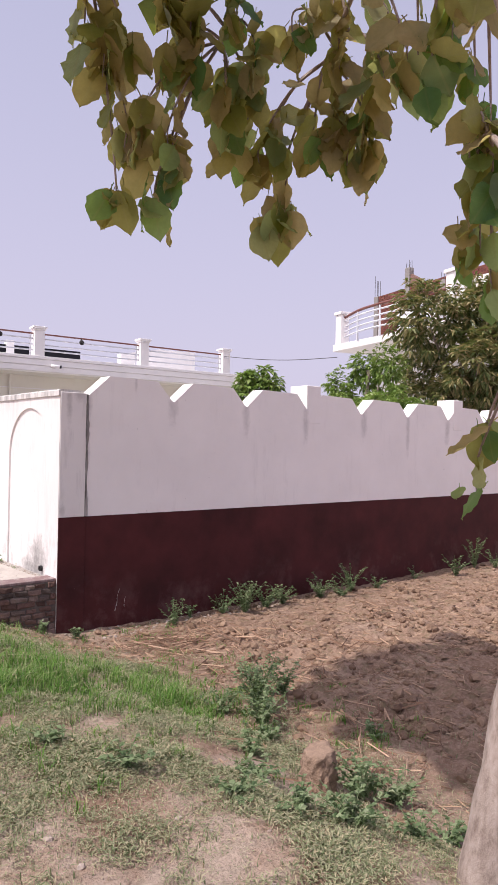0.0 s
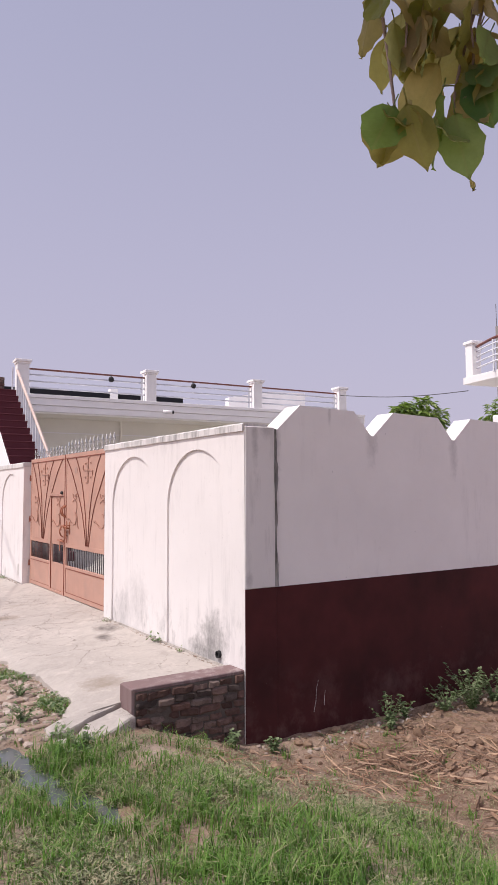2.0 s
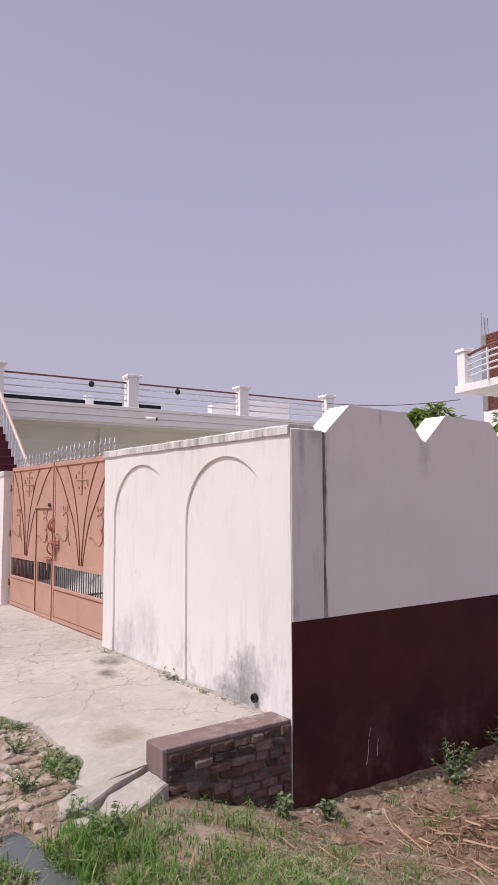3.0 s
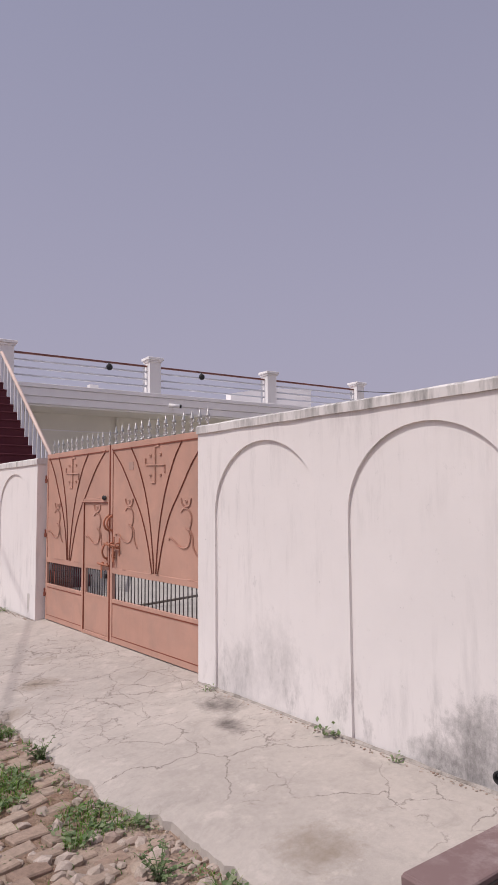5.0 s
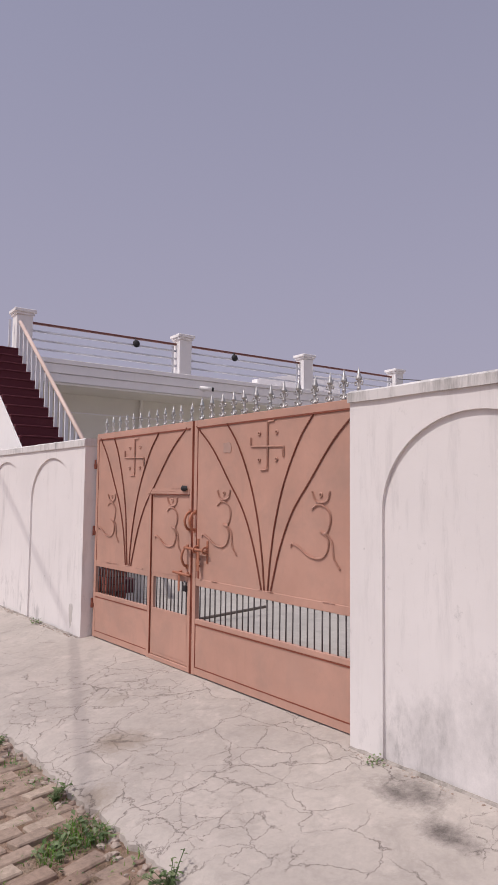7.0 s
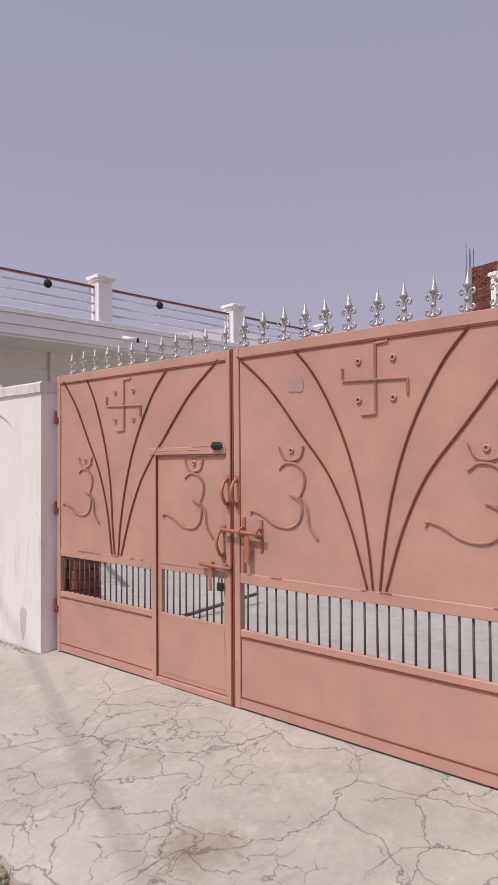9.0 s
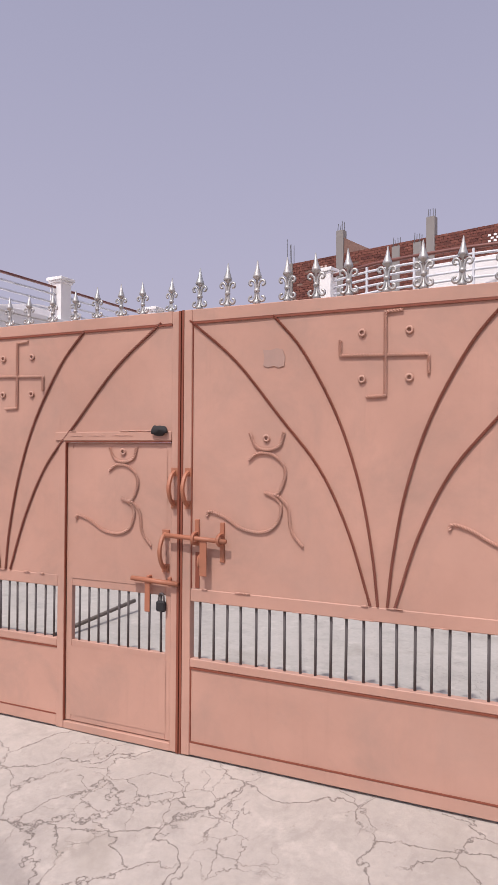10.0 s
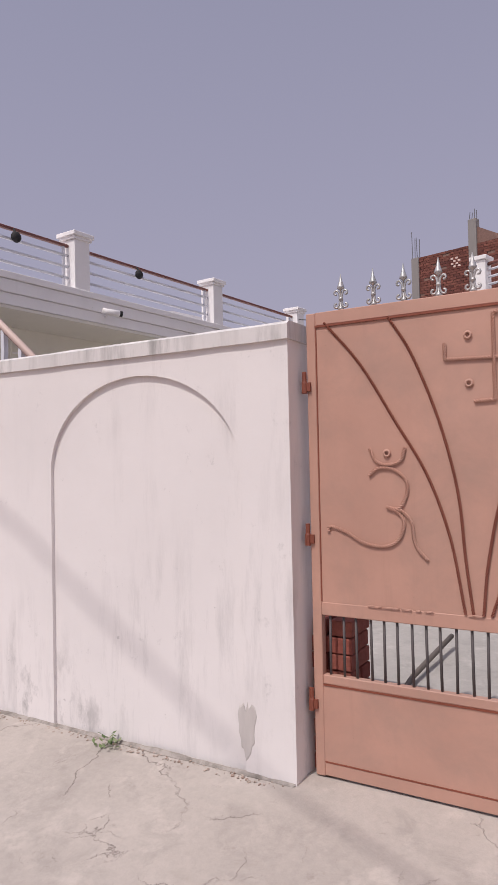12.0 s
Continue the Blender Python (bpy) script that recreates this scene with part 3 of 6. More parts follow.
def coping(name, y0, y1, z0, z1):
    bm = bmesh.new()
    n = max(2, int((y1 - y0) / 0.09))
    prev = None
    for i in range(n + 1):
        y = y0 + (y1 - y0) * i / n
        w = 0.004 * noise.noise(Vector((1, y * 3, 0)))
        ring = [bm.verts.new(p) for p in ((FACE - 0.018 + w, y, z0 + w), (INNER + 0.018, y, z0), (INNER + 0.016, y, z1 - 0.012), (INNER - 0.01, y, z1 + w), (FACE + 0.006, y, z1 + w * 1.5), (FACE - 0.017 + w, y, z1 - 0.014))]
        if prev:
            for k in range(6):
                bm.faces.new((prev[k], prev[(k + 1) % 6], ring[(k + 1) % 6], ring[k]))
        else:
            bm.faces.new(ring)
        prev = ring
    bm.faces.new(prev[::-1])
    bmesh.ops.recalc_face_normals(bm, faces=bm.faces)
    tagged(mesh_object(name, bm, COPING), "weathered white plaster coping with grey stains", "coping", kind="structure")


arched_wall("wall_front", 7.812, 11.08, 2.075, [8.685, 10.2], "white limewashed front wall with two arched recesses")
coping("trim_front", 7.815, 11.088, 2.072, 2.145)
arched_wall("wall_front_far", 14.892, 26.0, 1.995, [15.78, 17.33, 18.88, 20.43, 21.98, 23.53], "white limewashed front wall with arched recesses beyond the gate", 0.495)
coping("trim_front_far", 14.884, 26.0, 1.992, 2.075)

SIDE = 7.82
DADO_Z = 0.705


def crest_outline(x_end):
    """Side wall's top edge: flat-topped merlons with sloping shoulders."""
    pts = []
    x = 3.2
    while x < x_end:
        pts += [(x, 2.085), (x + 0.28, 2.335), (x + 0.94, 2.32), (x + 1.15, 2.095)]
        x += 1.19
    return pts


def build_side_wall():
    top = crest_outline(26)
    end = top[-1][0]
    bm = prism(bmesh.new(), [(3.196, DADO_Z), (3.196, 2.08)] + top[1:] + [(end, DADO_Z)], "y", SIDE, SIDE + 0.23)
    tagged(mesh_object("wall_side", bm, SIDEWHITE), "grey-white side wall with a notched crest", "wall", kind="structure")
    tagged(mesh_object("wall_side_dado", boxed(3.19, end, SIDE - 0.003, SIDE + 0.23, -1.0, DADO_Z), DADO), "dark maroon painted dado of the side wall", "wall", kind="structure")
    bm = boxed(2.868, 3.184, SIDE - 0.014, SIDE + 0.24, DADO_Z, 2.115, 0.006)
    tagged(mesh_object("pillar_corner", bm, PILLAR), "stained grey plaster corner pillar", "pillar", kind="structure")
    bm = boxed(2.866, 3.188, SIDE - 0.017, SIDE + 0.24, -1.0, DADO_Z, 0.003)
    tagged(mesh_object("pillar_corner_dado", bm, DADO), "dark maroon dado of the corner pillar", "pillar", kind="structure")
    bm = bmesh.new()
    prev = None
    for k in range(61):
        z = DADO_Z + 0.005 + k * 0.0232
        w = 0.021 + 0.024 * noise.noise(Vector((2, z * 3.2, 0))) + 0.006 * noise.noise(Vector((7, z * 15, 0)))
        row = [bm.verts.new((3.186 + u * w, SIDE - 0.001 - v, z)) for u, v in ((-0.4, 0.013), (0.1, 0.017 + 0.25 * w), (1.0, 0.012), (1.5, 0.0))]
        if prev:
            for i in range(3):
                bm.faces.new((prev[i], prev[i + 1], row[i + 1], row[i]))
        prev = row
    bmesh.ops.recalc_face_normals(bm, faces=bm.faces)
    tagged(mesh_object("trim_joint", bm, MOULDY), "dark mouldy mortar joint beside the corner pillar", "joint", kind="structure")
    for x in (6.72, 10.49, 14.2):
        bm = boxed(x, x + 0.29, SIDE - 0.004, SIDE + 0.36, 1.9, 2.46, 0.006)
        tagged(mesh_object("pillar_side", bm, SIDEWHITE), "square white post rising above the side wall's crest", "pillar", kind="structure")


build_side_wall()


# ---------- gate ----------
GX = 3.0


def gp(y, z, out=0.0):
    """A point on the gate's sheet, out metres towards the street."""
    return (GX - 0.018 - out, y, z)


def rod(bm, pts, r=0.0075, lift=0.006, steps=5, sides=6):
    return twisted(bm, smooth_line([gp(y, z, lift) for y, z in pts], steps), r)


def twisted(bm, pts, r, pitch=0.013):
    """A twisted square bar along points."""
    pts = [Vector(p) for p in pts]
    line = []
    for a, b in zip(pts, pts[1:]):
        n = max(1, round((b - a).length / (pitch / 3)))
        line += [a.lerp(b, k / n) for k in range(n)]
    line.append(pts[-1])
    rings, run = [], 0.0
    for i, p in enumerate(line):
        d = (line[min(i + 1, len(line) - 1)] - line[max(i - 1, 0)]).normalized()
        out = Vector((1, 0, 0))
        side = d.cross(out).normalized()
        run += (p - line[i - 1]).length if i else 0.0
        turn = run / pitch * math.pi / 2
        rings.append([bm.verts.new(p + (out * math.cos(turn + math.pi / 2 * j) + side * math.sin(turn + math.pi / 2 * j)) * r * 1.06) for j in range(4)])
    for a, b in zip(rings, rings[1:]):
        for j in range(4):
            bm.faces.new((a[j], a[(j + 1) % 4], b[(j + 1) % 4], b[j]))
    bm.faces.new(rings[0][::-1])
    bm.faces.new(rings[-1])
    bmesh.ops.recalc_face_normals(bm, faces=bm.faces)
    return bm


OM = (((-0.083, 0.023), (-0.054, -0.034), (0, -0.051), (0.063, -0.033), (0.084, 0.025)),
      ((-0.088, -0.099), (-0.04, -0.067), (0.03, -0.074), (0.085, -0.122), (0.088, -0.185), (0.051, -0.25), (-0.008, -0.244)),
      ((-0.008, -0.244), (0.045, -0.268), (0.073, -0.313), (0.046, -0.39), (-0.023, -0.424), (-0.123, -0.412), (-0.21, -0.364), (-0.285, -0.341), (-0.30, -0.365)),
      ((0.045, -0.255), (0.064, -0.262), (0.106, -0.311), (0.122, -0.411), (0.176, -0.478)))


def ring_nut(bm, y, z):
    pts = [gp(y + 0.013 * math.cos(a), z + 0.013 * math.sin(a), 0.006) for a in (2 * math.pi * k / 10 for k in range(11))]
    return tube(bm, pts, 0.0055, 5, cap=False)


def om_sign(parent, y0, z0, k=1.0):
    for line in OM:
        part("welded_rod", rod(bmesh.new(), [(y0 - u * k, z0 + v * k) for u, v in line], 0.0075), GATEPAINT, parent)
    part("ring_nut", ring_nut(bmesh.new(), y0, z0), GATEPAINT, parent, smooth=True)


def cross_sign(parent, y0, z0):
    for line in (((0.075, 0.187), (0.0, 0.182), (0.0, -0.17), (-0.082, -0.172)), ((-0.196, 0.074), (-0.196, 0.008), (0.178, -0.005), (0.178, -0.084))):
        part("welded_rod", twisted(bmesh.new(), [gp(y0 - u, z0 + v, 0.006) for u, v in line], 0.0075), GATEPAINT, parent)
    for du in (-0.1, 0.1):
        for dv in (-0.098, 0.1):
            part("ring_nut", ring_nut(bmesh.new(), y0 - du, z0 + dv), GATEPAINT, parent, smooth=True)


FAN_OUT = ((0.93, 2.068), (0.69, 1.866), (0.465, 1.60), (0.28, 1.374), (0.15, 1.11), (0.052, 0.80))
FAN_IN = ((0.50, 2.06), (0.355, 1.887), (0.2, 1.60), (0.1, 1.305), (0.045, 1.02), (0.02, 0.80))


def fan(parent, y0, left, right):
    """Four curved rods that spread from one foot; left and right scale its two sides."""
    for line in (FAN_OUT, FAN_IN):
        for s, k in ((1, left), (-1, right)):
            part("curved_rod", rod(bmesh.new(), [(y0 + s * (u * k if u > 0.06 else u), z) for u, z in line], 0.0064, 0.005), GATEROD, parent, "rust-brown curved rod")


def finial_mesh():
    bm = bmesh.new()
    lathe(bm, [(0.012, 0.0), (0.020, 0.010), (0.010, 0.022), (0.005, 0.03), (0.005, 0.112), (0.011, 0.118), (0.022, 0.127), (0.020, 0.136), (0.010, 0.164), (0.002, 0.205)], (0, 0, 0), 8)
    for s in (-1, 1):
        for up in (1, -1):
            curl = ((0.024, 0.027), (0.031, 0.026), (0.037, 0.034), (0.034, 0.045), (0.022, 0.048), (0.012, 0.038), (0.007, 0.022), (0.006, 0.0))
            tube(bm, smooth_line([(0, s * u, 0.066 + up * v) for u, v in curl], 2), 0.0062, 5)
    lathe(bm, [(0.006, 0.054), (0.014, 0.062), (0.014, 0.070), (0.006, 0.078)], (0, 0, 0), 8)
    me = bpy.data.meshes.new("finial")
    bm.to_mesh(me)
    bm.free()
    me.materials.append(SILVER)
    for f in me.polygons:
        f.use_smooth = True
    return me


FINIAL = finial_mesh()


def finial(parent, y, size=1.0):
    ob = new("finial", FINIAL)
    ob.parent = parent
    ob.location = (GX, y, 2.118)
    ob.rotation_euler = (radians(random.uniform(-2, 2)), radians(random.uniform(-2, 2)), radians(random.uniform(-6, 6)))
    ob.scale = (size, size, size * random.uniform(0.95, 1.04))


def bar_row(parent, y0, y1, step, z0, z1):
    n = int((y1 - y0) / step)
    for i in range(n + 1):
        y = y0 + (y1 - y0) * (i + 0.5) / (n + 1) + random.uniform(-0.004, 0.004)
        part("bar", tube(bmesh.new(), [(GX, y + random.uniform(-0.003, 0.003), z0 - 0.01), (GX, y, z1 + 0.01)], 0.0062, 6), BARIRON, parent, smooth=True)


def framing(parent, y0, y1, z0, z1, rails, w=0.045, d0=0.024, d1=0.02):
    """Two stiles and the rails (z0, z1) of a leaf."""
    for a, b in ((y0, y0 + w), (y1 - w, y1)):
        part("stile", boxed(GX - d0, GX + d1, a, b, z0, z1, 0.003), GATEPAINT, parent)
    # rust line under the top rail; its dark tone also paints the rail's shadow
    part("seam", boxed(GX - 0.0255, GX - 0.012, y0 + w, y1 - w, 2.050, 2.0595), GATEEDGE, parent, "rust-red seam")
    for a, b in ((0.4155, 0.4245), (0.0705, 0.077)):
        part("seam", boxed(GX - 0.0235, GX - 0.012, y0 + w, y1 - w, a, b), GATEEDGE, parent, "rust-red seam")
    for y in (y0 + w + 0.0005, y1 - w - 0.006):
        part("seam", boxed(GX - 0.0225, GX - 0.012, y, y + 0.0055, 0.078, 0.4145), GATEEDGE, parent, "rust-red seam")
        part("seam", boxed(GX - 0.0225, GX - 0.012, y, y + 0.0045, 0.797, 2.049), GATEEDGE, parent, "rust-red seam")
    for a, b in rails:
        part("rail", boxed(GX - d0 + 0.002, GX + d1 - 0.002, y0 + w, y1 - w, a, b, 0.003), GATEPAINT, parent)


def panel(name, parent, y0, y1, z0, z1):
    """Thin steel sheet, very slightly dished."""
    bm = bmesh.new()
    ny, nz = 8, 8
    front = [[bm.verts.new((GX - 0.018 + 0.0016 * noise.noise(Vector((y0 + i * 0.7, z0 + j * 0.6, 4))), y0 + (y1 - y0) * i / ny, z0 + (z1 - z0) * j / nz)) for i in range(ny + 1)] for j in range(nz + 1)]
    for j in range(nz):
        for i in range(ny):
            bm.faces.new((front[j][i], front[j + 1][i], front[j + 1][i + 1], front[j][i + 1]))
    back = [[bm.verts.new(v.co + Vector((0.003, 0, 0))) for v in row] for row in front]
    for j in range(nz):
        for i in range(ny):
            bm.faces.new((back[j][i], back[j][i + 1], back[j + 1][i + 1], back[j + 1][i]))
    bmesh.ops.recalc_face_normals(bm, faces=bm.faces)
    for f in bm.faces:
        if f.calc_center_median().x < GX - 0.0165 and f.normal.x > 0 or f.calc_center_median().x > GX - 0.0165 and f.normal.x < 0:
            f.normal_flip()
    return part(name, bm, GATEPAINT, parent, smooth=True)


def pull_handle(parent, y, z0, z1):
    pts = smooth_line([gp(y, z0, 0.008), gp(y, z0 + 0.02, 0.04), gp(y, (z0 + z1) / 2, 0.062), gp(y, z1 - 0.02, 0.04), gp(y, z1, 0.008)], 4)
    bm = tube(bmesh.new(), pts, 0.011, 6)
    for z in (z0, z1):
        box(bm, GX - 0.026, GX - 0.014, y - 0.018, y + 0.018, z - 0.02, z + 0.02)
    part("pull_handle", bm, HARDWARE, parent, "peach-painted steel pull handle", smooth=False)


def hinge(parent, y, z):
    bm = lathe(bmesh.new(), [(0.014, 0), (0.014, 0.05), (0.011, 0.055), (0.011, 0.1)], (GX - 0.03, y, z), 8)
    box(bm, GX - 0.035, GX - 0.01, y - 0.03, y + 0.005, z + 0.01, z + 0.05)
    part("hinge", bm, GATEROD, parent, "rusty pin hinge", smooth=False)


def build_gate():
    rails = [(0.012, 0.07), (0.425, 0.465), (0.735, 0.795), (2.06, 2.12)]
    right = thing("gate_leaf", "peach-painted steel gate leaf with curved rods and silver finials, closed", "gate", "leaves of the gate")
    y0, y1 = 11.085, 12.985
    framing(right, y0, y1, 0.008, 2.12, rails)
    panel("lower_panel", right, y0 + 0.04, y1 - 0.04, 0.06, 0.43)
    panel("upper_panel", right, y0 + 0.04, y1 - 0.04, 0.79, 2.065)
    bar_row(right, y0 + 0.05, y1 - 0.05, 0.073, 0.465, 0.735)
    fan(right, 12.022, 1.0, 1.0)
    cross_sign(right, 12.014, 1.854)
    om_sign(right, 12.553, 1.506)
    om_sign(right, 11.452, 1.50)
    y = 12.915
    while y > 11.12:
        finial(right, y)
        y -= random.uniform(0.128, 0.168)
    bm = prism(bmesh.new(), [(12.47, 1.83), (12.497, 1.823), (12.52, 1.832), (12.548, 1.826), (12.572, 1.835), (12.566, 1.87), (12.574, 1.908), (12.54, 1.903), (12.505, 1.912), (12.478, 1.904), (12.466, 1.87)], "x", GX - 0.0215, GX - 0.0165)
    part("paper_scrap", bm, SCRAP, right, "faded remnant of a peeled paper notice")
    # bolt across the joint, with keepers and a hasp
    bolt = part("bolt", tube(bmesh.new(), [gp(13.06, 1.045, 0.042), gp(12.735, 1.032, 0.042)], 0.011, 8), HARDWARE, right, "sliding steel bolt", smooth=True)
    for y in (12.905, 12.772):
        low, high = (0.93, 1.115) if y < 12.8 else (1.0, 1.125)
        bm = boxed(GX - 0.028, GX - 0.016, y - 0.011, y + 0.011, low, high, 0.003)
        tube(bm, smooth_line([(GX - 0.02, y, 1.012), (GX - 0.06, y, 1.016), (GX - 0.075, y, 1.036), (GX - 0.06, y, 1.058), (GX - 0.02, y, 1.062)], 3), 0.009, 6)
        part("keeper", bm, HARDWARE, right)
    bm = boxed(GX - 0.062, GX - 0.056, 12.835, 12.872, 0.865, 1.03, 0.002)
    part("hasp", bm, HARDWARE, right)
    part("latch", tube(bmesh.new(), smooth_line([(GX - 0.018, 12.882, 0.96), (GX - 0.05, 12.88, 0.95), (GX - 0.055, 12.878, 0.915), (GX - 0.018, 12.882, 0.90)], 3), 0.008, 6), HARDWARE, right, "staple for the hasp")
    part("patch_plate", boxed(GX - 0.0215, GX - 0.0165, 12.893, 12.915, 0.80, 0.97, 0.001), GATEEDGE, right, "rusty slot beside the hasp")
    pull_handle(right, 12.955, 1.19, 1.345)
    for z in (0.3, 1.05, 1.85):
        hinge(right, 11.08, z)
    rust = part("edge_strip", boxed(GX - 0.026, GX - 0.004, 12.985, 12.995, 0.008, 2.12), GATEEDGE, right, "rust-red edge strip")

    left = thing("gate_leaf", "peach-painted steel gate leaf with a wicket door, closed", "gate", "leaves of the gate")
    y0, y1 = 13.012, 14.852
    for a, b in ((13.012, 13.05), (13.69, 13.735), (y1 - 0.045, y1)):
        part("stile", boxed(GX - 0.022, GX + 0.02, a, b, 0.008, 2.118 if abs(a - 13.69) > 0.01 else 1.495, 0.003), GATEPAINT, left)
    for a, b in rails[:3]:
        part("rail", boxed(GX - 0.020, GX + 0.018, 13.735, y1 - 0.045, a, b, 0.003), GATEPAINT, left)
    part("rail", boxed(GX - 0.020, GX + 0.018, 13.05, y1 - 0.045, 2.06, 2.12, 0.003), GATEPAINT, left)
    part("rail", boxed(GX - 0.027, GX + 0.018, 13.05, 13.755, 1.495, 1.54, 0.003), GATEPAINT, left)
    # strip below the top rail: rust, with the rail's shade put into the colour
    part("seam", boxed(GX - 0.0255, GX - 0.012, 13.05, y1 - 0.045, 2.050, 2.0595), GATEEDGE, left, "rust-red seam")
    part("seam", boxed(GX - 0.023, GX - 0.010, 13.055, 13.69, 1.486, 1.4945), GATEEDGE, left, "rust-red seam")
    part("seam", boxed(GX - 0.023, GX - 0.010, 13.6855, 13.6895, 0.05, 1.485), GATEEDGE, left, "rust-red seam")
    part("rail", boxed(GX - 0.020, GX + 0.018, 13.05, 13.69, 0.006, 0.045, 0.003), GATEPAINT, left)
    part("edge_strip", boxed(GX - 0.028, GX - 0.004, 13.0, 13.012, 0.008, 2.118), GATEEDGE, left, "rust-red edge strip")
    for a, b in ((0.4165, 0.4245), (0.0705, 0.076)):
        part("seam", boxed(GX - 0.0215, GX - 0.012, 13.736, y1 - 0.046, a, b), GATEEDGE, left, "rust-red seam")
    part("seam", boxed(GX - 0.0215, GX - 0.012, y1 - 0.05, y1 - 0.0455, 0.797, 2.049), GATEEDGE, left, "rust-red seam")
    panel("lower_panel", left, 13.73, y1 - 0.04, 0.06, 0.43)
    panel("upper_panel", left, 13.73, y1 - 0.04, 0.79, 2.065)
    panel("upper_panel", left, 13.045, 13.73, 1.535, 2.065)
    bar_row(left, 13.74, y1 - 0.05, 0.066, 0.465, 0.735)
    fan(left, 14.11, 0.70, 1.07)
    cross_sign(left, 14.022, 1.842)
    om_sign(left, 14.478, 1.465, 0.95)
    for y in np.linspace(13.08, 14.685, 12):
        finial(left, float(y) + random.uniform(-0.012, 0.012), 0.82)
    for z in (0.3, 1.05, 1.75):
        hinge(left, 14.862, z)
    pull_handle(left, 13.03, 1.19, 1.345)
    w = part("wicket_door", boxed(GX - 0.016, GX + 0.014, 13.055, 13.085, 0.05, 1.485, 0.002), GATEPAINT, left, "narrow wicket door, pulled almost shut")
    part("stile", boxed(GX - 0.016, GX + 0.014, 13.65, 13.685, 0.05, 1.485, 0.002), GATEPAINT, w)
    for a, b in ((0.05, 0.085), (0.43, 0.465), (0.745, 0.79), (1.45, 1.485)):
        part("rail", boxed(GX - 0.015, GX + 0.013, 13.085, 13.65, a, b, 0.002), GATEPAINT, w)
    panel("lower_panel", w, 13.08, 13.655, 0.08, 0.435)
    panel("upper_panel", w, 13.08, 13.655, 0.785, 1.455)
    bar_row(w, 13.09, 13.645, 0.062, 0.465, 0.745)
    om_sign(w, 13.335, 1.44, 0.96)
    pull_handle(w, 13.082, 0.88, 1.045)
    part("bolt", tube(bmesh.new(), [gp(13.26, 0.822, 0.03), gp(13.0, 0.812, 0.03)], 0.012, 8), HARDWARE, w, "sliding steel bolt", smooth=True)
    for y in (13.17, 13.05):
        part("keeper", boxed(GX - 0.046, GX - 0.014, y - 0.009, y + 0.009, 0.797, 0.84, 0.004), HARDWARE, w)
    bm = boxed(GX - 0.05, GX - 0.043, 13.155, 13.185, 0.665, 0.82, 0.003)
    part("hasp", bm, HARDWARE, w, "peach hasp with a slot")
    w.location = (0.008, 0, 0)
    # black rag on the wicket's head
    bm = bmesh.new()
    bmesh.ops.create_icosphere(bm, subdivisions=3, radius=1, matrix=pose(GX - 0.04, 13.11, 1.535) @ Matrix.Diagonal((0.016, 0.048, 0.022, 1)))
    for v in bm.verts:
        v.co += Vector((0, 0.3, 1)) * 0.02 * noise.noise(v.co * 30) + Vector((0, 0.045 * sstep(0.03, 0.07, v.co.y - 13.125), 0.008))
    ob = mesh_object("cloth_rag", bm, BLACK, smooth=True)
    tagged(ob, "black rag tied on the wicket frame of the gate", "rag")
    # padlock
    lock = thing("padlock", "small dark padlock hanging on the gate's bars", "padlock")
    bm = boxed(GX - 0.035, GX - 0.012, 13.075, 13.125, 0.67, 0.72, 0.006)
    part("lock_body", bm, BLACK, lock)
    part("shackle", tube(bmesh.new(), smooth_line([(GX - 0.022, 13.085, 0.715), (GX - 0.022, 13.087, 0.745), (GX - 0.022, 13.10, 0.757), (GX - 0.022, 13.113, 0.745), (GX - 0.022, 13.115, 0.715)], 3), 0.005), BARIRON, lock, smooth=True)

    # short weld beads along the rails' upper edges
    for leaf, lo, hi, z in ((right, 11.2, 12.9, 0.797), (right, 11.2, 12.9, 0.737), (left, 13.8, 14.75, 0.797), (left, 13.1, 13.65, 1.542), (left, 13.1, 13.65, 1.52)):
        for _ in range(8):
            y = random.uniform(lo, hi)
            half = random.uniform(0.012, 0.04)
            part("weld_bead", tube(bmesh.new(), [(GX - 0.026, y - half, z), (GX - 0.0275, y, z + 0.002), (GX - 0.026, y + half, z)], 0.0032, 6, 0.0025), GATEPAINT, leaf, smooth=True)


build_gate()


def build_yard_things():
    stack = thing("brick_stack", "small stack of dark red bricks behind the gate", "bricks")
    k = 0
    for layer in range(9):
        for j in range(2):
            k += 1
            z = layer * 0.078
            dx, dy = random.uniform(-0.008, 0.008), random.uniform(-0.008, 0.008)
            if layer % 2:
                b = boxed(3.055 + j * 0.115 + dx, 3.162 + j * 0.115 + dx, 14.70 + dy, 14.925 + dy, z, z + 0.072, 0.004)
            else:
                b = boxed(3.055 + dx, 3.28 + dx, 14.70 + j * 0.115 + dy, 14.807 + j * 0.115 + dy, z, z + 0.072, 0.004)
            part("brick", b, STACKBRICK, stack)
    bm = tube(bmesh.new(), [(3.75, 14.78, 0.03), (4.4, 14.84, 0.05), (5.3, 14.82, 0.10)], 0.018, 8)
    tagged(mesh_object("wooden_pole", bm, STICK, smooth=True), "dark pole lying on the yard floor", "pole")


build_yard_things()


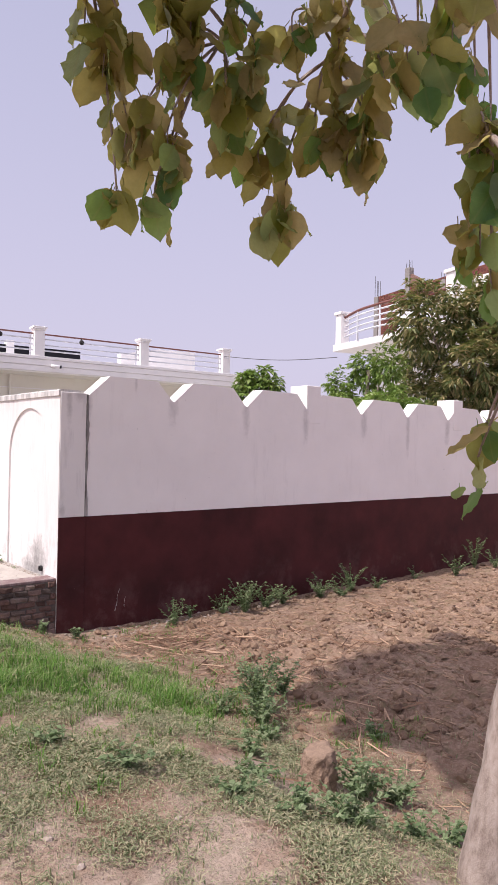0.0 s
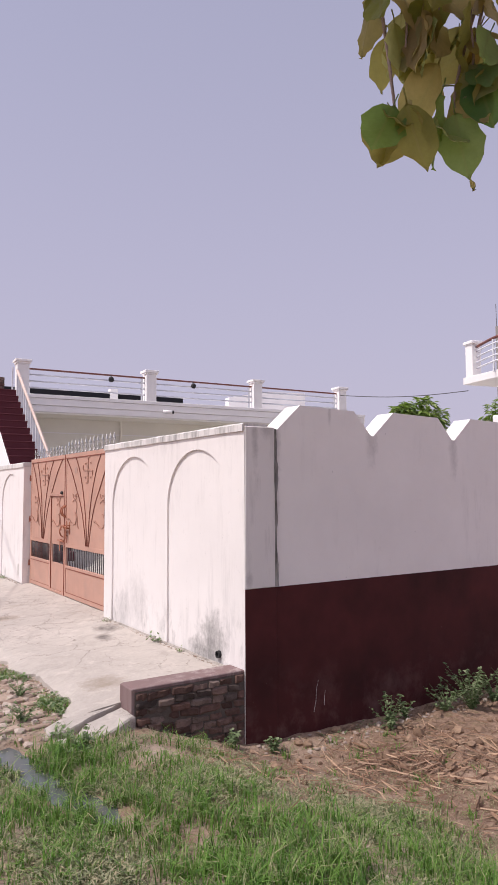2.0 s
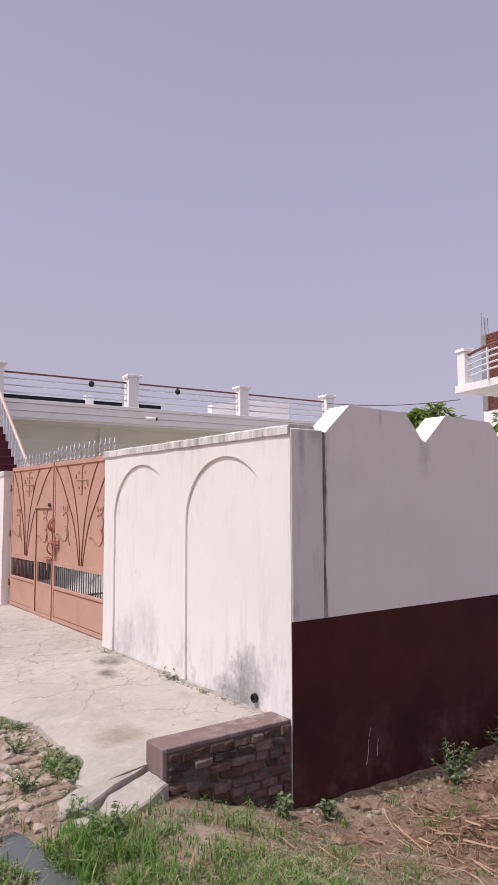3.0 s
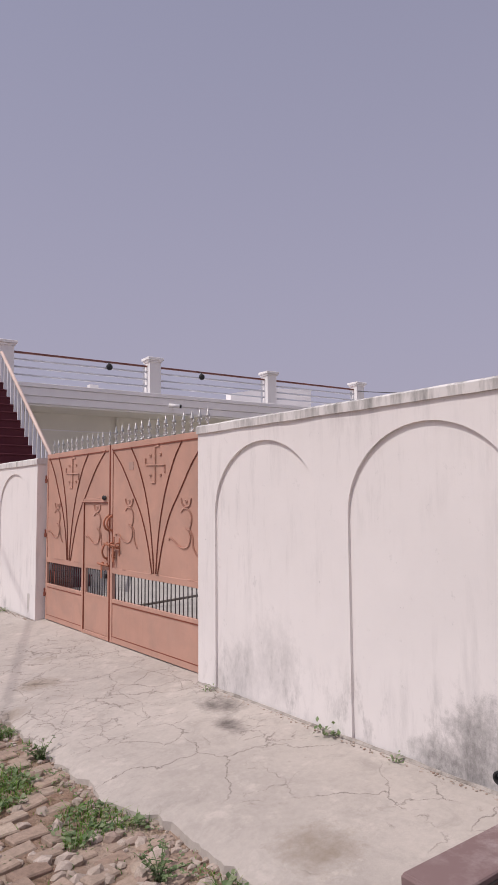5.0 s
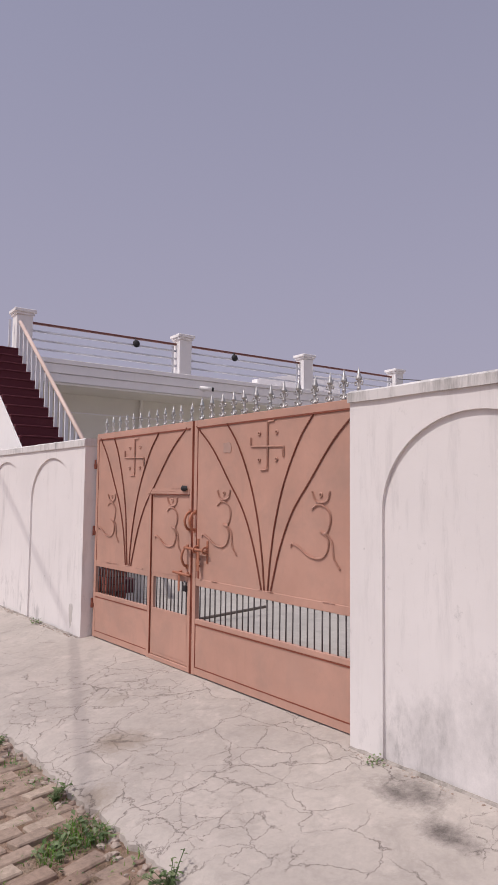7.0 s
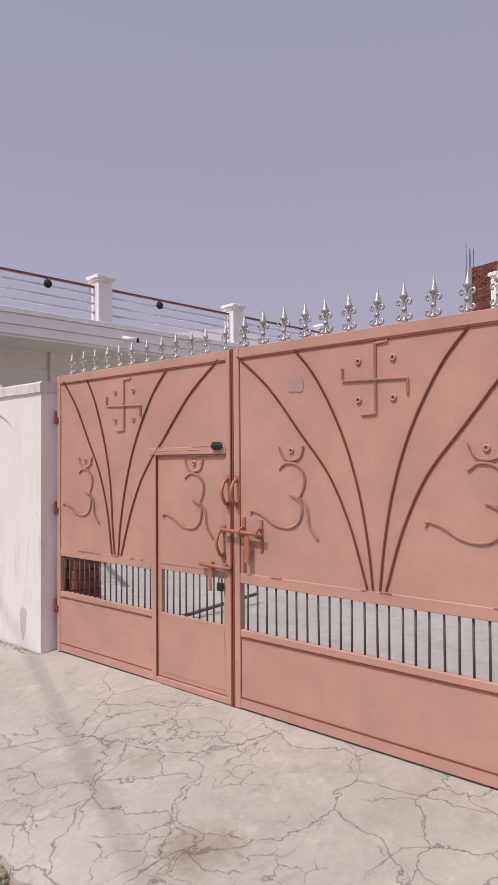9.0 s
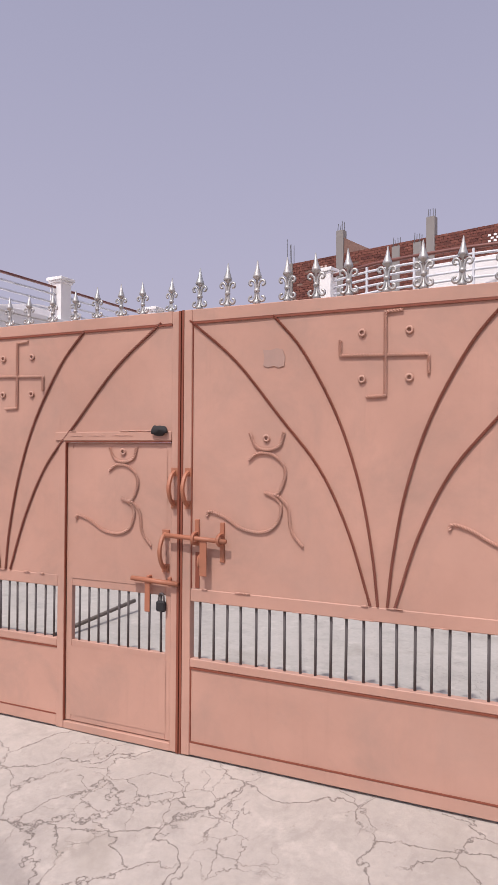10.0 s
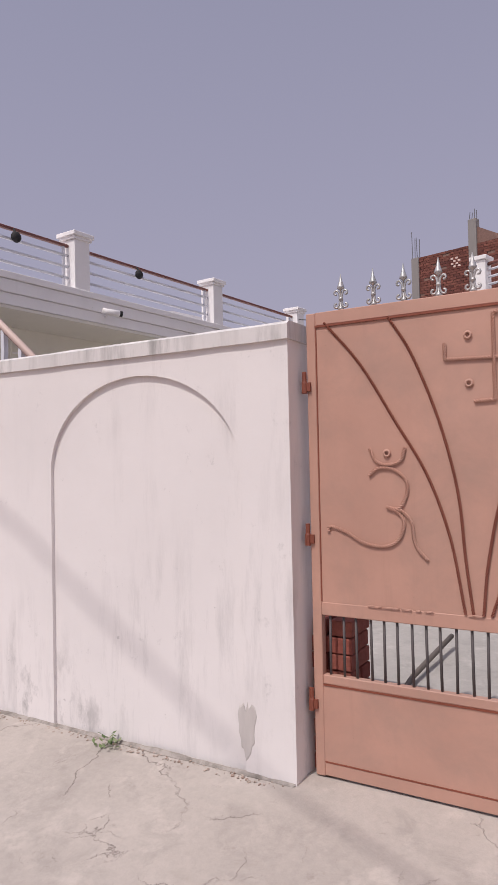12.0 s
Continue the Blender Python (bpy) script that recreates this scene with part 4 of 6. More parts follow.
# ---------- low brick kerb and slab ----------
def build_kerb():
    kerb = thing("retaining_kerb", "low brick retaining kerb with a maroon-grey plaster top", "kerb")
    part("core", boxed(1.86, 2.868, 7.826, 8.05, -0.6, 0.0, 0.004), MORTAR, kerb)
    bm = boxed(1.845, 2.862, 7.825, 8.055, 0.0, 0.032, 0.006)
    part("plaster_cap", bm, KERBCAP, kerb, "maroon-grey plaster cap")
    bm = boxed(1.83, 1.866, 7.828, 8.05, -0.36, 0.03, 0.006)
    part("plaster_end", bm, KERBCAP, kerb, "maroon-grey plastered end")
    shapes = []
    for k in range(7):
        b = boxed(-0.1, 0.1, -0.03, 0.03, -0.03, 0.03, 0.012)
        bmesh.ops.subdivide_edges(b, edges=[e for e in b.edges if e.calc_length() > 0.1], cuts=2)
        for v in b.verts:
            v.co += Vector((0.014, 0.016, 0.011)) * noise.noise(v.co * 14 + Vector((k * 5, 0, 0)))
        me = bpy.data.meshes.new("brick")
        b.to_mesh(me)
        b.free()
        me.materials.append(OLDBRICK)
        shapes.append(me)
    for row in range(10):
        z = -0.036 - row * 0.064
        x = 1.87 + (0.0 if row % 2 else 0.11)
        first = True
        while x < 2.85:
            w = min(random.uniform(0.11, 0.205), 2.86 - x)
            if first and row % 2 == 0:
                x, w = 1.868, 0.10
            first = False
            if w > 0.05:
                ob = new("brick", random.choice(shapes))
                ob.parent = kerb
                ob.location = (x + w / 2, 7.842 + random.uniform(-0.011, 0.010), z + random.uniform(-0.009, 0.009))
                ob.rotation_euler = (radians(random.uniform(-6, 6)), radians(random.uniform(-3, 3)), radians(random.uniform(-4, 4)))
                ob.scale = ((w - 0.006) / 0.2, 1, random.uniform(0.86, 1.06))
            x += w
    # broken pale slabs that slope from the apron's corner down to the lane
    def slab(outline, tilt, seed):
        bm = bmesh.new()
        ring = []
        for (xa, ya), (xb, yb) in zip(outline, outline[1:] + outline[:1]):
            for k in range(5):
                x, y = xa + (xb - xa) * k / 5, ya + (yb - ya) * k / 5
                j = noise.noise(Vector((x * 9, y * 9, seed))) * 0.03
                ring.append((x + j, y + j * 0.7))
        cx, cy = sum(q[0] for q in ring) / len(ring), sum(q[1] for q in ring) / len(ring)

        def top(x, y):
            return tilt(x, y) + 0.012 * noise.noise(Vector((x * 7, y * 7, seed)))
        lo = [bm.verts.new((x, y, -0.42)) for x, y in ring]
        hi = [bm.verts.new((x, y, top(x, y) - 0.012)) for x, y in ring]
        inner = [bm.verts.new((cx + (x - cx) * 0.93, cy + (y - cy) * 0.9, top(x, y))) for x, y in ring]
        mid = [bm.verts.new((cx + (x - cx) * 0.5, cy + (y - cy) * 0.5, top(cx + (x - cx) * 0.5, cy + (y - cy) * 0.5))) for x, y in ring]
        for i in range(len(ring)):
            j = (i + 1) % len(ring)
            for p, q in ((lo, hi), (hi, inner), (inner, mid)):
                bm.faces.new((p[i], p[j], q[j], q[i]))
        bm.faces.new(mid)
        bmesh.ops.recalc_face_normals(bm, faces=bm.faces)
        tagged(mesh_object("concrete_slab", bm, CONCRETE), "broken pale concrete slab sloping down beside the kerb", "slab", "broken slabs beside the kerb")

    slab([(1.832, 7.76), (1.62, 7.68), (1.44, 7.64), (1.40, 7.80), (1.50, 7.90), (1.83, 7.985)], lambda x, y: -0.13 - 0.13 * (1.83 - x) + 0.10 * (y - 7.98), 1)
    slab([(1.41, 7.63), (1.24, 7.58), (1.13, 7.66), (1.16, 7.84), (1.36, 7.80)], lambda x, y: -0.155 - 0.12 * (1.83 - x) + 0.06 * (y - 7.9), 2)
    slab([(1.83, 8.02), (1.51, 7.92), (1.35, 7.83), (1.19, 7.86), (1.22, 8.0), (1.36, 8.05)], lambda x, y: -0.121 - 0.095 * (1.83 - x) + 0.06 * (y - 8.0), 3)
    # drain hole at the wall's foot
    bm = lathe(bmesh.new(), [(0.028, -0.012), (0.034, -0.008), (0.034, 0.03), (0.024, 0.03), (0.024, 0.0)], (0, 0, 0), 14)
    ob = mesh_object("drain_pipe", bm, BLACK)
    ob.matrix_world = pose(2.885, 8.273, 0.075, 0, -90, 0)
    tagged(ob, "short black drain pipe end in the white wall", "pipe")


build_kerb()


# ---------- house behind the yard ----------
def build_house():
    house = thing("house", "single-storey white house with a railed roof terrace", "house", at=(8.31, 21.58, 0), rz=-3.6)
    for k, (z0, z1, v) in enumerate(((4.165, 4.265, -0.20), (3.97, 4.16, -0.17), (3.79, 3.965, -0.14))):
        part("fascia", boxed(-4.35, 8.1, v, 0.9, z0, z1, 0.008), HOUSEWHITE, house)
    part("roof_slab", boxed(-4.35, 8.1, 0.9, 12.0, 3.95, 4.255), HOUSEWHITE, house)
    part("soffit", boxed(-4.35, 8.1, -0.12, 1.4, 3.74, 3.785), HOUSECREAM, house, "cream soffit")
    part("wall", boxed(-4.3, 8.0, 1.05, 1.3, -0.1, 3.74), HOUSECREAM, house, "cream painted wall")
    part("wall_band", boxed(-4.3, 8.0, 1.03, 1.052, 3.30, 3.33), HOUSEWHITE, house)
    part("pipe", tube(bmesh.new(), [(-0.55, 1.0, 0.2), (-0.55, 1.0, 3.74)], 0.04, 8), HOUSECREAM, house, "cream downpipe")
    part("wall", boxed(7.8, 8.0, 1.3, 11.8, -0.1, 3.95), HOUSEWHITE, house)
    posts = (-3.72, 0.0, 3.70, 7.14)
    for u in posts:
        p = part("post", boxed(u - 0.16, u + 0.16, -0.17, 0.15, 4.26, 5.08, 0.006), HOUSEWHITE, house)
        part("cap", boxed(u - 0.19, u + 0.19, -0.20, 0.18, 5.08, 5.13, 0.006), HOUSEWHITE, p)
        part("cap", boxed(u - 0.22, u + 0.22, -0.23, 0.21, 5.13, 5.20, 0.008), HOUSEWHITE, p)
        part("baluster", boxed(u - 0.27, u - 0.23, -0.02, 0.02, 4.26, 4.98), RAILWHITE, house)
    for a, b in zip(posts, posts[1:]):
        part("handrail", boxed(a + 0.16, b - 0.16, -0.035, 0.035, 4.955, 5.0, 0.008), RAILTOP, house, "brown handrail")
        for z in (4.82, 4.64, 4.46):
            part("rail", tube(bmesh.new(), [(a + 0.16, 0, z), (b - 0.16, 0, z)], 0.024, 6), RAILWHITE, house, smooth=True)
    # low parapet along the roof's far side
    for a, b in ((-4.2, -2.0), (-1.7, 1.7), (2.0, 5.1)):
        part("far_parapet", boxed(a, b, 9.0, 9.2, 4.25, 5.80), DARKGLASS, house, "dark far parapet")
    for u in (-1.85, 1.85):
        part("far_post", boxed(u - 0.17, u + 0.17, 8.95, 9.25, 4.25, 6.0), HOUSEWHITE, house)
    part("stair_head", prism(bmesh.new(), [(4.3, 4.25), (7.7, 4.25), (7.7, 5.42), (6.0, 5.38), (4.3, 5.05)], "y", 3.0, 3.3), HOUSEWHITE, house, "low white roof wall with a sloping top")
    for u in (-1.22, 1.42):
        lamp = thing("wall_lamp", "round black lamp fixed to the terrace railing", "lamp", "terrace lamps")
        bm = bmesh.new()
        bmesh.ops.create_uvsphere(bm, u_segments=12, v_segments=8, radius=0.085, matrix=Matrix.Diagonal((1, 0.7, 1, 1)))
        part("lamp_head", bm, BLACK, lamp, smooth=True)
        part("stem", tube(bmesh.new(), [(0, 0, 0.05), (0, 0.06, 0.14)], 0.015), BLACK, lamp, smooth=True)
        lamp.matrix_world = house.matrix_world @ Matrix.Translation((u, -0.09, 4.84))
    cctv = thing("security_camera", "small white bullet camera on the house's fascia", "camera", at=(8.85, 21.36, 3.96), rz=-30)
    part("body", tube(bmesh.new(), [(-0.16, -0.2, 0.0), (0.12, -0.2, -0.02)], 0.055, 10), HOUSEWHITE, cctv, smooth=True)
    part("lens", tube(bmesh.new(), [(0.12, -0.2, -0.02), (0.17, -0.2, -0.024)], 0.05, 10), BLACK, cctv, "black lens hood", smooth=True)
    part("bracket", tube(bmesh.new(), [(-0.06, -0.2, -0.02), (-0.06, 0.12, -0.05)], 0.02, 6), HOUSEWHITE, cctv, smooth=True)


build_house()


def build_stairs():
    """Maroon steps up the house's side to the terrace, with a white railing."""
    st = thing("staircase", "outdoor stair with maroon steps and a white railing", "staircase")
    x0, x1, n = 3.55, 4.29, 23
    y_top, z_top, tread, rise = 21.06, 4.25, 0.225, 0.185
    out = [(y_top + 0.6, -0.1), (y_top + 0.6, z_top - 0.004)]
    for i in range(n):
        y, z = y_top - i * tread, z_top - i * rise
        if z - rise < 0:
            break
        part("step", boxed(x0 + 0.004, x1, y - 0.02, y + tread + 0.012 if i else y + 0.6, z - 0.03, z, 0.006), MAROON, st)
        part("riser", boxed(x0 + 0.004, x1 - 0.004, y - 0.006, y + 0.02, z - rise, z - 0.03), MAROON, st)
        out += [(y + 0.02, z - 0.012), (y + 0.02, z - rise - 0.012)]
    out.append((out[-1][0], -0.1))
    bm = prism(bmesh.new(), out, "x", x0 + 0.02, x1 - 0.02)
    part("stair_body", bm, HOUSEWHITE, st, "white plastered stair flank")
    part("flank_wall", prism(bmesh.new(), [(21.66, 0.0), (21.66, 4.16), (21.06, 4.16), (16.06, 0.06), (16.06, 0.0)], "x", x0 - 0.02, x0), HOUSEWHITE, st, "white plastered stair flank")
    slope = rise / tread
    top = (x1 - 0.03, 20.98, 5.02 - 0.33 * slope)
    foot = (x1 - 0.03, 16.7, 5.02 - (21.31 - 16.7) * slope)
    part("handrail", tube(bmesh.new(), [top, foot], 0.035, 8), PEACHRAIL, st, "peach handrail", smooth=True)
    y = 20.93
    while y > 16.9:
        i = max(0, math.ceil((y_top - y) / tread))
        zs = z_top - i * rise
        part("baluster", boxed(x1 - 0.055, x1 - 0.005, y - 0.02, y + 0.02, zs - 0.02, 5.0 - (21.31 - y) * slope), RAILWHITE, st)
        y -= 0.225
    # dark brick block stands in for the top step and landing in shade
    back = tagged(new("landing_shade_block"), "dark old brick block standing in for the shaded stair landing", "wall", kind="structure")
    bm = boxed(3.1, 4.1, 21.68, 21.86, 0.0, 4.66)
    part("core", bm, MORTAR, back)
    for r in range(6):
        x = 3.1 + (0.12 if r % 2 else 0)
        while x < 4.05:
            part("brick", boxed(x, min(x + 0.225, 4.1), 21.66, 21.70, 4.19 + r * 0.078, 4.258 + r * 0.078, 0.005), OLDBRICK, back)
            x += 0.24


build_stairs()


# ---------- neighbour's building ----------
def build_neighbour():
    b = thing("neighbour_building", "white two-storey building with a balcony and an unfinished brick top", "building", at=(17.46, 16.98, 0), rz=-13.3)
    part("wall", boxed(1.3, 14, -12, 0.0, -0.1, 5.0), HOUSEWHITE, b)
    part("wall", boxed(4.9, 14, 0.0, 4.74, -0.1, 5.0), HOUSEWHITE, b)
    part("balcony_slab", boxed(-0.22, 14, -11, 0.25, 4.93, 5.16, 0.01), HOUSEWHITE, b)
    part("balcony_slab", boxed(4.9, 14, 0.25, 4.74, 5.0, 5.16), HOUSEWHITE, b)
    for y in (0.0, -5.5, -9.5):
        tall = 6.2 if y == 0 else 6.5
        p = part("post", boxed(-0.17, 0.17, y - 0.17, y + 0.17, 5.16, tall, 0.008), HOUSEWHITE, b)
        part("cap", boxed(-0.22, 0.22, y - 0.22, y + 0.22, tall, tall + 0.10, 0.01), HOUSEWHITE, p)
    for z in (5.42, 5.6, 5.78, 5.96):
        part("rail", tube(bmesh.new(), smooth_line([(0, -0.17, z), (-0.28, -1.3, z), (-0.36, -2.3, z), (-0.28, -4.0, z), (0, -5.33, z)], 4), 0.03, 6), RAILWHITE, b, smooth=True)
    part("handrail", tube(bmesh.new(), smooth_line([(0, -0.17, 6.1), (-0.28, -1.3, 6.12), (-0.36, -2.3, 6.12), (-0.28, -4.0, 6.12), (0, -5.33, 6.1)], 4), 0.045, 6), RAILTOP, b, "brown handrail", smooth=True)
    for y, x in ((-1.3, -0.28), (-4.0, -0.28), (-2.6, -0.36)):
        part("baluster", boxed(x - 0.025, x + 0.025, y - 0.025, y + 0.025, 5.1, 6.12), RAILWHITE, b)
    part("parapet", boxed(-0.1, 0.1, -9.3, -5.7, 5.16, 6.2, 0.01), HOUSEWHITE, b)
    part("parapet", boxed(0.25, 0.4, -5.4, -2.7, 5.16, 6.02, 0.01), HOUSEWHITE, b)
    for y in (-6.6, -8.3):
        part("vent_block", boxed(-0.115, -0.1, y - 0.25, y + 0.25, 5.55, 5.85), DARKGLASS, b, "dark vent opening")
    # unfinished brick storey, set back
    fx, y0, y1, top = 4.97, -8.0, 4.74, 8.30
    part("brick_core", boxed(fx + 0.02, fx + 0.25, y0, y1, 5.1, top - 0.02), REDMORTAR, b)
    part("brick_core", boxed(fx + 0.02, 12, y1 - 0.25, y1 - 0.02, 5.1, top - 0.02), REDMORTAR, b)
    bm = bmesh.new()
    rows = int((top - 5.2) / 0.085)
    for r in range(rows):
        z = top - (r + 1) * 0.085
        y = y0 + (0.12 if r % 2 else 0)
        while y < y1 - 0.05:
            if random.random() > 0.015:
                d = random.uniform(-0.008, 0.006)
                box(bm, fx + d, fx + 0.05, y, min(y + 0.225, y1), z, z + 0.074)
            y += 0.24
    br = part("bricks", bm, REDBRICK, b, "bare red bricks in courses")
    tagged(br, kind="stuff")
    for y in (3.0, -2.9):
        bm = bmesh.new()
        for i in range(2):
            for j in range(4):
                box(bm, fx - 0.012, fx - 0.006, y + i * 0.17 + (0.08 if j % 2 else 0), y + i * 0.17 + 0.09 + (0.08 if j % 2 else 0), top - 0.62 + j * 0.09, top - 0.56 + j * 0.09)
        part("jali_holes", bm, HOUSEWHITE if y < 0 else PEACHRAIL, b, "pale honeycomb holes in the brickwork")
    for y, h in ((4.66, 0.0), (2.55, 0.82), (-0.75, 0.62), (-3.35, 1.0), (0.45, -0.1), (-0.3, 0.1)):
        if h > 0.5 or y > 4:
            c = part("column", boxed(fx - 0.05, fx + 0.2, y - 0.14, y + 0.14, 5.2, top + h, 0.01), RAWCON, b, "bare concrete column")
        else:
            c = part("column", boxed(fx - 0.02, fx + 0.2, y - 0.14, y + 0.14, 5.2, top - 0.1), RAWCON, b, "bare concrete column")
            h = -0.1
        for dx in (-0.02, 0.14):
            for dy in (-0.09, 0.09):
                part("rebar", tube(bmesh.new(), [(fx + dx, y + dy, top + h - 0.02), (fx + dx + random.uniform(-0.03, 0.03), y + dy + random.uniform(-0.03, 0.03), top + h + (0.95 if y > 4 else 0.32) * random.uniform(0.7, 1))], 0.012, 5), CABLE, c)
    part("brace", prism(bmesh.new(), [(2.41, top), (2.41, top + 0.55), (1.45, top)], "x", fx + 0.02, fx + 0.2), REDMORTAR, b, "stepped broken brick end")


build_neighbour()


def build_wire():
    ends = [Vector((15.3, 20.95, 4.9)), Vector((17.45, 17.2, 4.75))]
    a, c = ends
    pts = [a.lerp(c, k / 10) + Vector((0, 0, -0.12 * math.sin(math.pi * k / 10))) for k in range(11)]
    tagged(mesh_object("power_cable", tube(bmesh.new(), pts, 0.014, 5), CABLE, smooth=True), "thin grey power cable slung between the two houses", "cable")


build_wire()


def build_service_line():
    """Unseen overhead cable on two added lane-side poles, placed to shadow the white wall beyond the gate."""
    low, high = Vector((-5.48, 8.0, 7.78)), Vector((0.82, 26.1, 10.52))
    pts = [low.lerp(high, k / 24) for k in range(25)]
    tagged(mesh_object("overhead_cable", tube(bmesh.new(), pts, 0.014, 8), CABLE, smooth=True), "thick grey overhead cable slung high beside the lane, out of view", "cable")
    for end in (low, high):
        pole = thing("utility_pole", "tall grey concrete pole, unseen, added to carry a cable", "pole", "poles along the lane", at=(end.x, end.y, -0.3))
        part("shaft", tube(bmesh.new(), [(0, 0, 0), (0, 0, end.z + 0.55)], 0.16, 12, 0.09), RAWCON, pole, smooth=True)
        part("insulator", lathe(bmesh.new(), [(0.03, 0.0), (0.06, 0.02), (0.04, 0.05), (0.06, 0.08), (0.03, 0.11)], (0, 0, end.z + 0.27), 10), HOUSEWHITE, pole, smooth=True)


build_service_line()


# peeled spot near the far wall's end, and crumbs along the walls' feet
def build_wall_wear():
    bm = bmesh.new()
    ring = []
    for k in range(22):
        a = 2 * math.pi * k / 22
        r = 1 + 0.55 * noise.fractal(Vector((math.cos(a) * 1.5, math.sin(a) * 1.5, 7)), 0.6, 2, 4)
        ring.append(bm.verts.new((2.8605, 15.148 + 0.042 * r * math.cos(a), 0.215 + 0.125 * r * math.sin(a))))
    mid = bm.verts.new((2.860, 15.148, 0.215))
    rim = [bm.verts.new((2.8635, 15.148 + (v.co.y - 15.148) * 1.08, 0.215 + (v.co.z - 0.215) * 1.08)) for v in ring]
    for k in range(22):
        j = (k + 1) % 22
        bm.faces.new((ring[k], ring[j], mid))
        bm.faces.new((ring[k], rim[k], rim[j], ring[j]))
    bmesh.ops.recalc_face_normals(bm, faces=bm.faces)
    tagged(mesh_object("peeled_plaster", bm, PEELED), "peeled grey patch of plaster on the white wall", "plaster", kind="structure")


build_wall_wear()


def wall_foot(name, y0, y1):
    """Crumbling, dirty mortar fillet where wall and apron meet."""
    bm = bmesh.new()
    prev = None
    n = int((y1 - y0) / 0.02)
    for k in range(n + 1):
        y = y0 + (y1 - y0) * k / n
        f = max(0.0, 0.55 + 0.8 * noise.noise(Vector((4, y * 3.1, 0))) + 0.5 * noise.noise(Vector((6, y * 14, 0))))
        base = apron_z(2.84)
        row = [bm.verts.new(p) for p in ((2.865, y, base + 0.009 + 0.010 * f), (2.857 - 0.003 * f, y, base + 0.007 + 0.005 * f), (2.850 - 0.009 * f, y, base + 0.002), (2.848 - 0.009 * f, y, base - 0.03))]
        if prev:
            for i in range(3):
                bm.faces.new((prev[i], prev[i + 1], row[i + 1], row[i]))
        prev = row
    bmesh.ops.recalc_face_normals(bm, faces=bm.faces)
    tagged(mesh_object(name, bm, FOOTDIRT), "crumbling grey mortar fillet at the white wall's foot", "fillet", kind="structure")


wall_foot("trim_foot", 8.06, 11.08)
wall_foot("trim_foot_far", 14.9, 20.0)


def paint_scratches():
    for line in (((3.60, -0.44), (3.625, -0.34), (3.63, -0.26), (3.655, -0.17)), ((3.72, -0.40), (3.725, -0.33), (3.735, -0.27))):
        y = SIDE - 0.003 if line[0][0] > 3.2 else SIDE - 0.017
        bm = tube(bmesh.new(), smooth_line([(x, y, z) for x, z in line], 3), 0.0021, 4, 0.001)
        tagged(mesh_object("paint_scratch", bm, PILLAR), "pale scratch through the maroon dado paint", "scratch", kind="structure")


paint_scratches()


# ---------- road bricks ----------
def build_road():
    road = tagged(new("road"), "worn brick-paved lane with grass in its joints", "road", kind="structure")
    shapes = []
    for k in range(6):
        b = boxed(-0.112, 0.112, -0.052, 0.052, -0.05, 0.03, 0.008)
        for v in b.verts:
            v.co += Vector((0.010, 0.008, 0.006)) * noise.noise(v.co * 11 + Vector((k * 7, 1, 0)))
        me = bpy.data.meshes.new("brick")
        b.to_mesh(me)
        b.free()
        me.materials.append(PAVER)
        shapes.append(me)
    y = 8.12
    row = 0
    count = 0
    while y < 15.2:
        x = 0.25 + (0.12 if row % 2 else 0)
        while x < 1.6:
            edge = apron_edge(y) - 0.07
            gap = noise.noise(Vector((x * 2.3, y * 1.7, 9)))
            if x < edge - 0.02 and gap < 0.30 and random.random() > 0.06 and count < 300:
                ob = new("brick", random.choice(shapes))
                ob.parent = road
                ob.location = (x, y, -0.225 + random.uniform(-0.016, 0.010))
                ob.rotation_euler = (radians(random.uniform(-5, 5)), radians(random.uniform(-4, 4)), radians(12 + random.uniform(-5, 5)))
                ob.scale = (random.choice((0.72, 0.9, 1.0, 1.0)) * random.uniform(0.92, 1.04), random.uniform(0.8, 1.0), 1)
                count += 1
            x += 0.24
        y += 0.118
        row += 1


build_road()


def build_lane_rest():
    """The lane's other half, bricks too many to lift one by one."""
    bm_v, bm_f = [], []
    rnd = random.Random(4)
    corner = [(-1, -1, -1), (1, -1, -1), (1, 1, -1), (-1, 1, -1), (-0.93, -0.86, 1), (0.93, -0.86, 1), (0.93, 0.86, 1), (-0.93, 0.86, 1)]
    quads = [(4, 5, 6, 7), (0, 1, 5, 4), (1, 2, 6, 5), (2, 3, 7, 6), (3, 0, 4, 7)]
    turn = Matrix.Rotation(radians(12), 2)
    y, row = 8.12, 0
    while y < 20:
        x = 0.01 + (0.12 if row % 2 else 0) if y < 15.2 else 1.33
        while x > -2.2:
            if noise.noise(Vector((x * 2.3, y * 1.7, 9))) < 0.3 and rnd.random() > 0.06:
                n = len(bm_v)
                z = -0.222 + rnd.uniform(-0.014, 0.01)
                for cx, cy, cz in corner:
                    q = turn @ Vector((cx * 0.106, cy * 0.05))
                    bm_v.append((x + q.x + rnd.uniform(-0.004, 0.004), y + q.y + rnd.uniform(-0.004, 0.004), z + (0.03 if cz > 0 else -0.05)))
                bm_f.extend(tuple(n + k for k in f) for f in quads)
            x -= 0.24
        y += 0.118
        row += 1
    road = bpy.data.objects["road"]
    ob = raw("paving_bricks", bm_v, bm_f, LANEBRICK, road)
    tagged(ob, "worn brick paving farther along the lane", kind="stuff")


build_lane_rest()


# ---------- low vegetation ----------
rng = np.random.default_rng(7)


